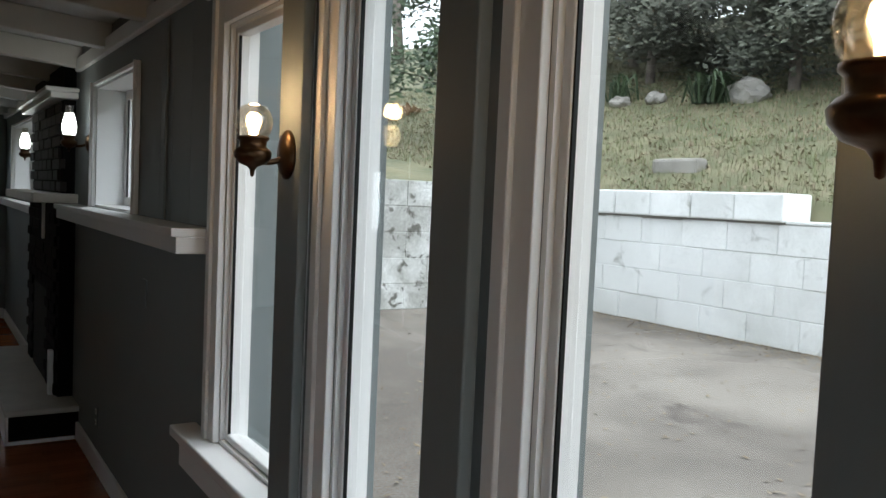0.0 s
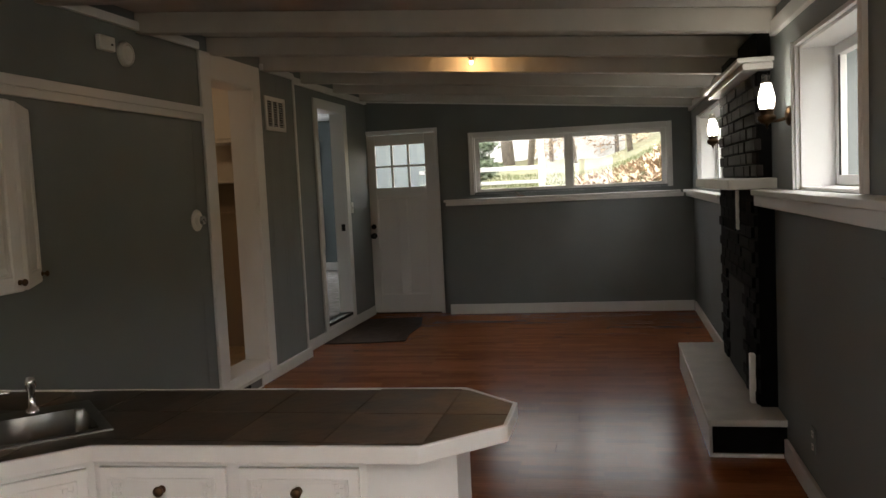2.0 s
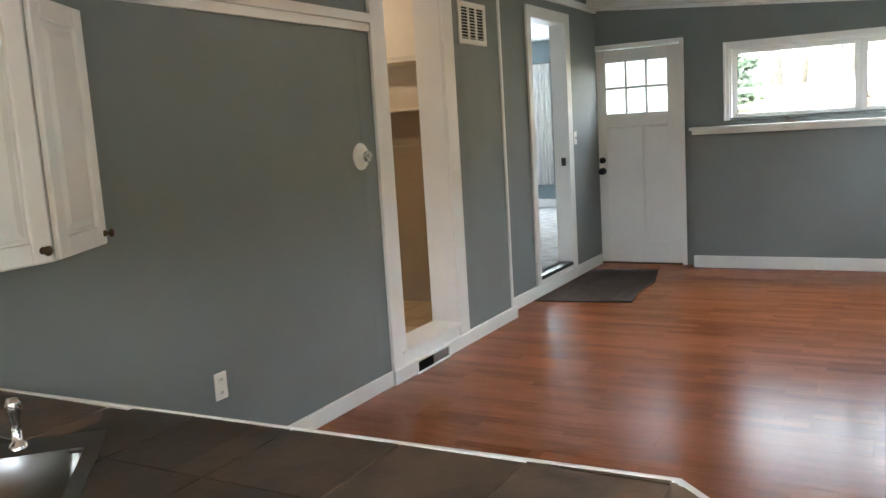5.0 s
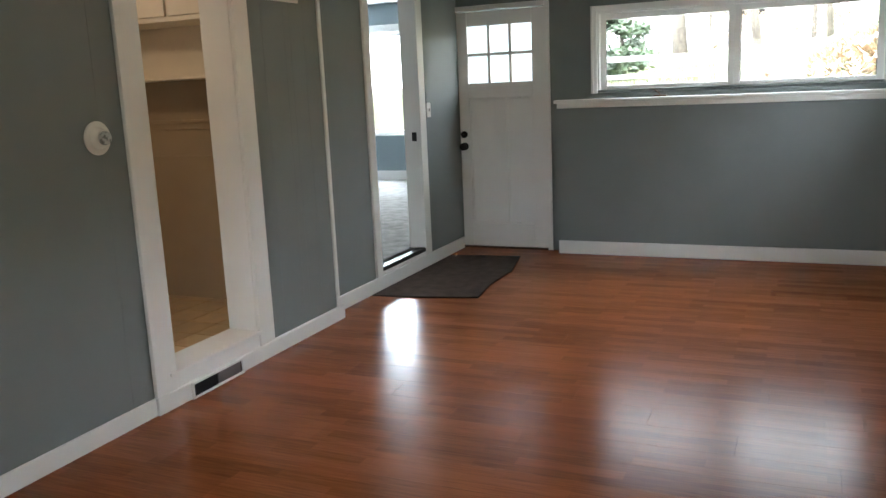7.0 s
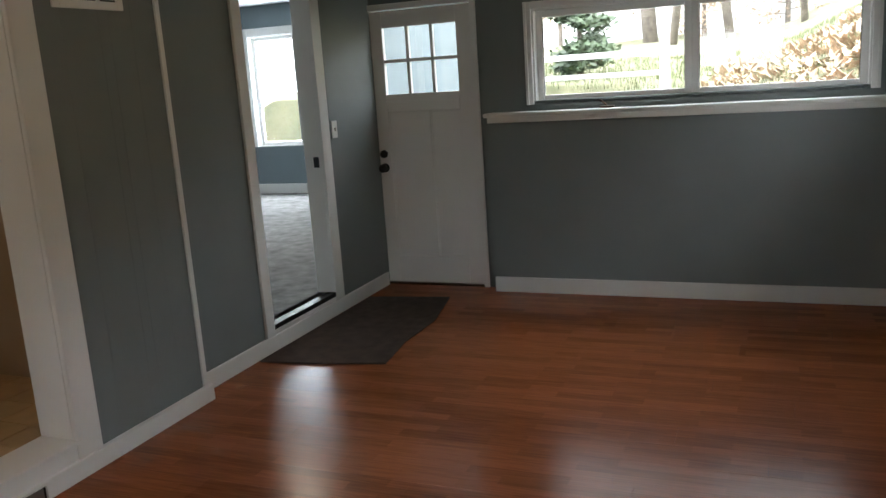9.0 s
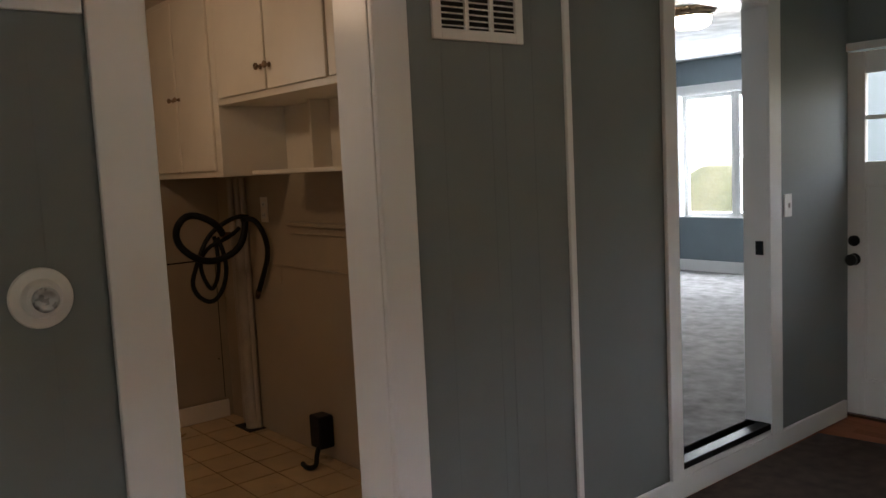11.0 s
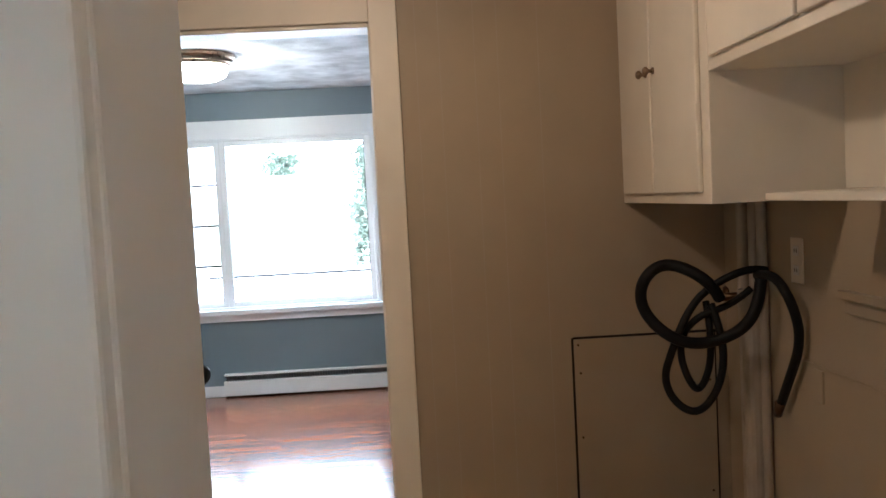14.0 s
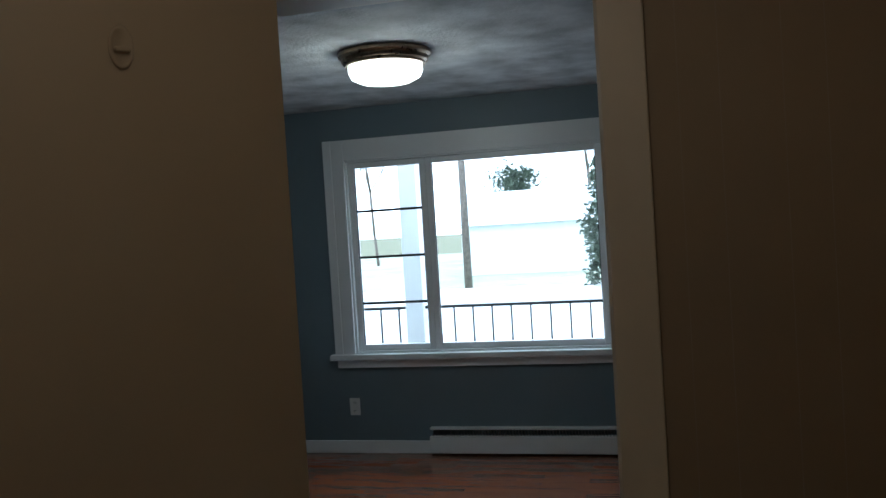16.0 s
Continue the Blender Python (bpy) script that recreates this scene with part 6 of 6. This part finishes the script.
def pole():
    e = base("utility_pole", (-34, -0.5, -1.2), "brown wooden utility pole with a cross arm", "pole")
    bm = bmesh.new()
    add_tube(bm, (-34, -0.5, -1.5), (-34, -0.5, 8.5), 0.16, 0.11, 14)
    finish("shaft", bm, M_BARK, e, smooth=True)
    boxes("cross_arm", M_BARK, (-34.06, -33.94, -1.5, 0.5, 7.6, 7.72), parent=e)


pole()
leafy("evergreen_tree", (-30, 4.9), 4.4, 0.85, 3200, 61, "dark green conical evergreen tree on the front lawn", category="tree", size=0.1, mat=M_GREYGREEN)
leafy("evergreen_tree", (-60, -2.6), 7.0, 3.0, 9000, 62, "dark green evergreen tree behind the neighbouring house", category="tree", size=0.13, mat=M_GREYGREEN)
for k, (x, y) in enumerate(((-58, -12), (-62, 14), (-56, -8.5), (-61, -16), (-52, 3.5))):
    bare_tree((x, y), 9, 0.11, 70 + k, "bare grey winter tree beyond the road")


def house(at, w, d, h, label, roof=None):
    x, y = at
    z = ground_z(x, y) - 0.2
    e = base("neighbour_house", (x, y, z), label, "house")
    boxes("wall", M_SIDING, (x - w / 2, x + w / 2, y - d / 2, y + d / 2, z, z + h), parent=e)
    bm = bmesh.new()
    pts = [(x - w / 2 - 0.3, z + h), (x + w / 2 + 0.3, z + h), (x, z + h + w * 0.28)]
    vs = [bm.verts.new((p, y + s * (d / 2 + 0.3), q)) for s in (-1, 1) for p, q in pts]
    for f in ((0, 1, 2), (5, 4, 3), (0, 3, 4, 1), (1, 4, 5, 2), (2, 5, 3, 0)):
        bm.faces.new([vs[i] for i in f])
    finish("roof", bm, roof or M_ROOF, e)
    for k in (-1, 1):
        boxes("window", M_DARK, (x + k * w * 0.25 - 0.5, x + k * w * 0.25 + 0.5, y - d / 2 - 0.03, y - d / 2 + 0.01, z + 1.0, z + 2.1), parent=e)
        boxes("window_trim", M_TRIM, (x + k * w * 0.25 - 0.6, x + k * w * 0.25 + 0.6, y - d / 2 - 0.05, y - d / 2 - 0.031, z + 2.1, z + 2.2), (x + k * w * 0.25 - 0.03, x + k * w * 0.25 + 0.03, y - d / 2 - 0.05, y - d / 2 - 0.031, z + 1.0, z + 2.1), parent=e)


house((-46, 0.4), 6, 6.2, 3.1, "white neighbouring house with a pale roof across the road", M_PALEROOF)
house((-4, 36), 9, 7, 3.2, "white neighbouring house with a grey roof")
structure(boxes("roof_slab", M_ROOF, (-2.79, 1.25, YB - 0.2, 10.3, 2.80, 2.95), (-8.9, -2.795, YB - 0.2, 14.1, 2.80, 2.95)), "plain flat roof over the rooms", "roof")

# ---- laminate boards of the long room ----
floor = bpy.data.objects["floor"]
LEN, WID = 1.21, 0.193
plank_meshes = {}


def plank(x0, x1, y):
    """One board, cut to length at the walls; boards of one length share a mesh."""
    key = round(x1 - x0, 3)
    if key not in plank_meshes:
        bm = bmesh.new()
        add_box(bm, 0.0004, x1 - x0 - 0.0004, 0.0004, WID - 0.0004, -0.012, 0.0)
        plank_meshes[key] = bpy.data.meshes.new("plank")
        bm.to_mesh(plank_meshes[key])
        bm.free()
        plank_meshes[key].materials.append(M_FLOOR)
    p = new("plank", plank_meshes[key])
    p.location = (x0, y, 0 if y > YS - 0.01 else ZK)
    p.parent = floor


row = 0
y = YS - WID * 28
while y < YF - 0.05:
    x = XL2 - (0.37 * row) % LEN
    while x < XR - 0.02:
        a, b = max(x, XL2), min(x + LEN, XR)
        if b - a > 0.03:
            plank(a, b, y)
        x += LEN
    y += WID
    row += 1
structure(boxes("step_nosing", M_FLOOR, (-0.38, XR, YS - 0.022, YS - 0.001, ZK, 0.004), bevel=0.004), "red-brown laminate edge of the step down to the kitchen", "step")
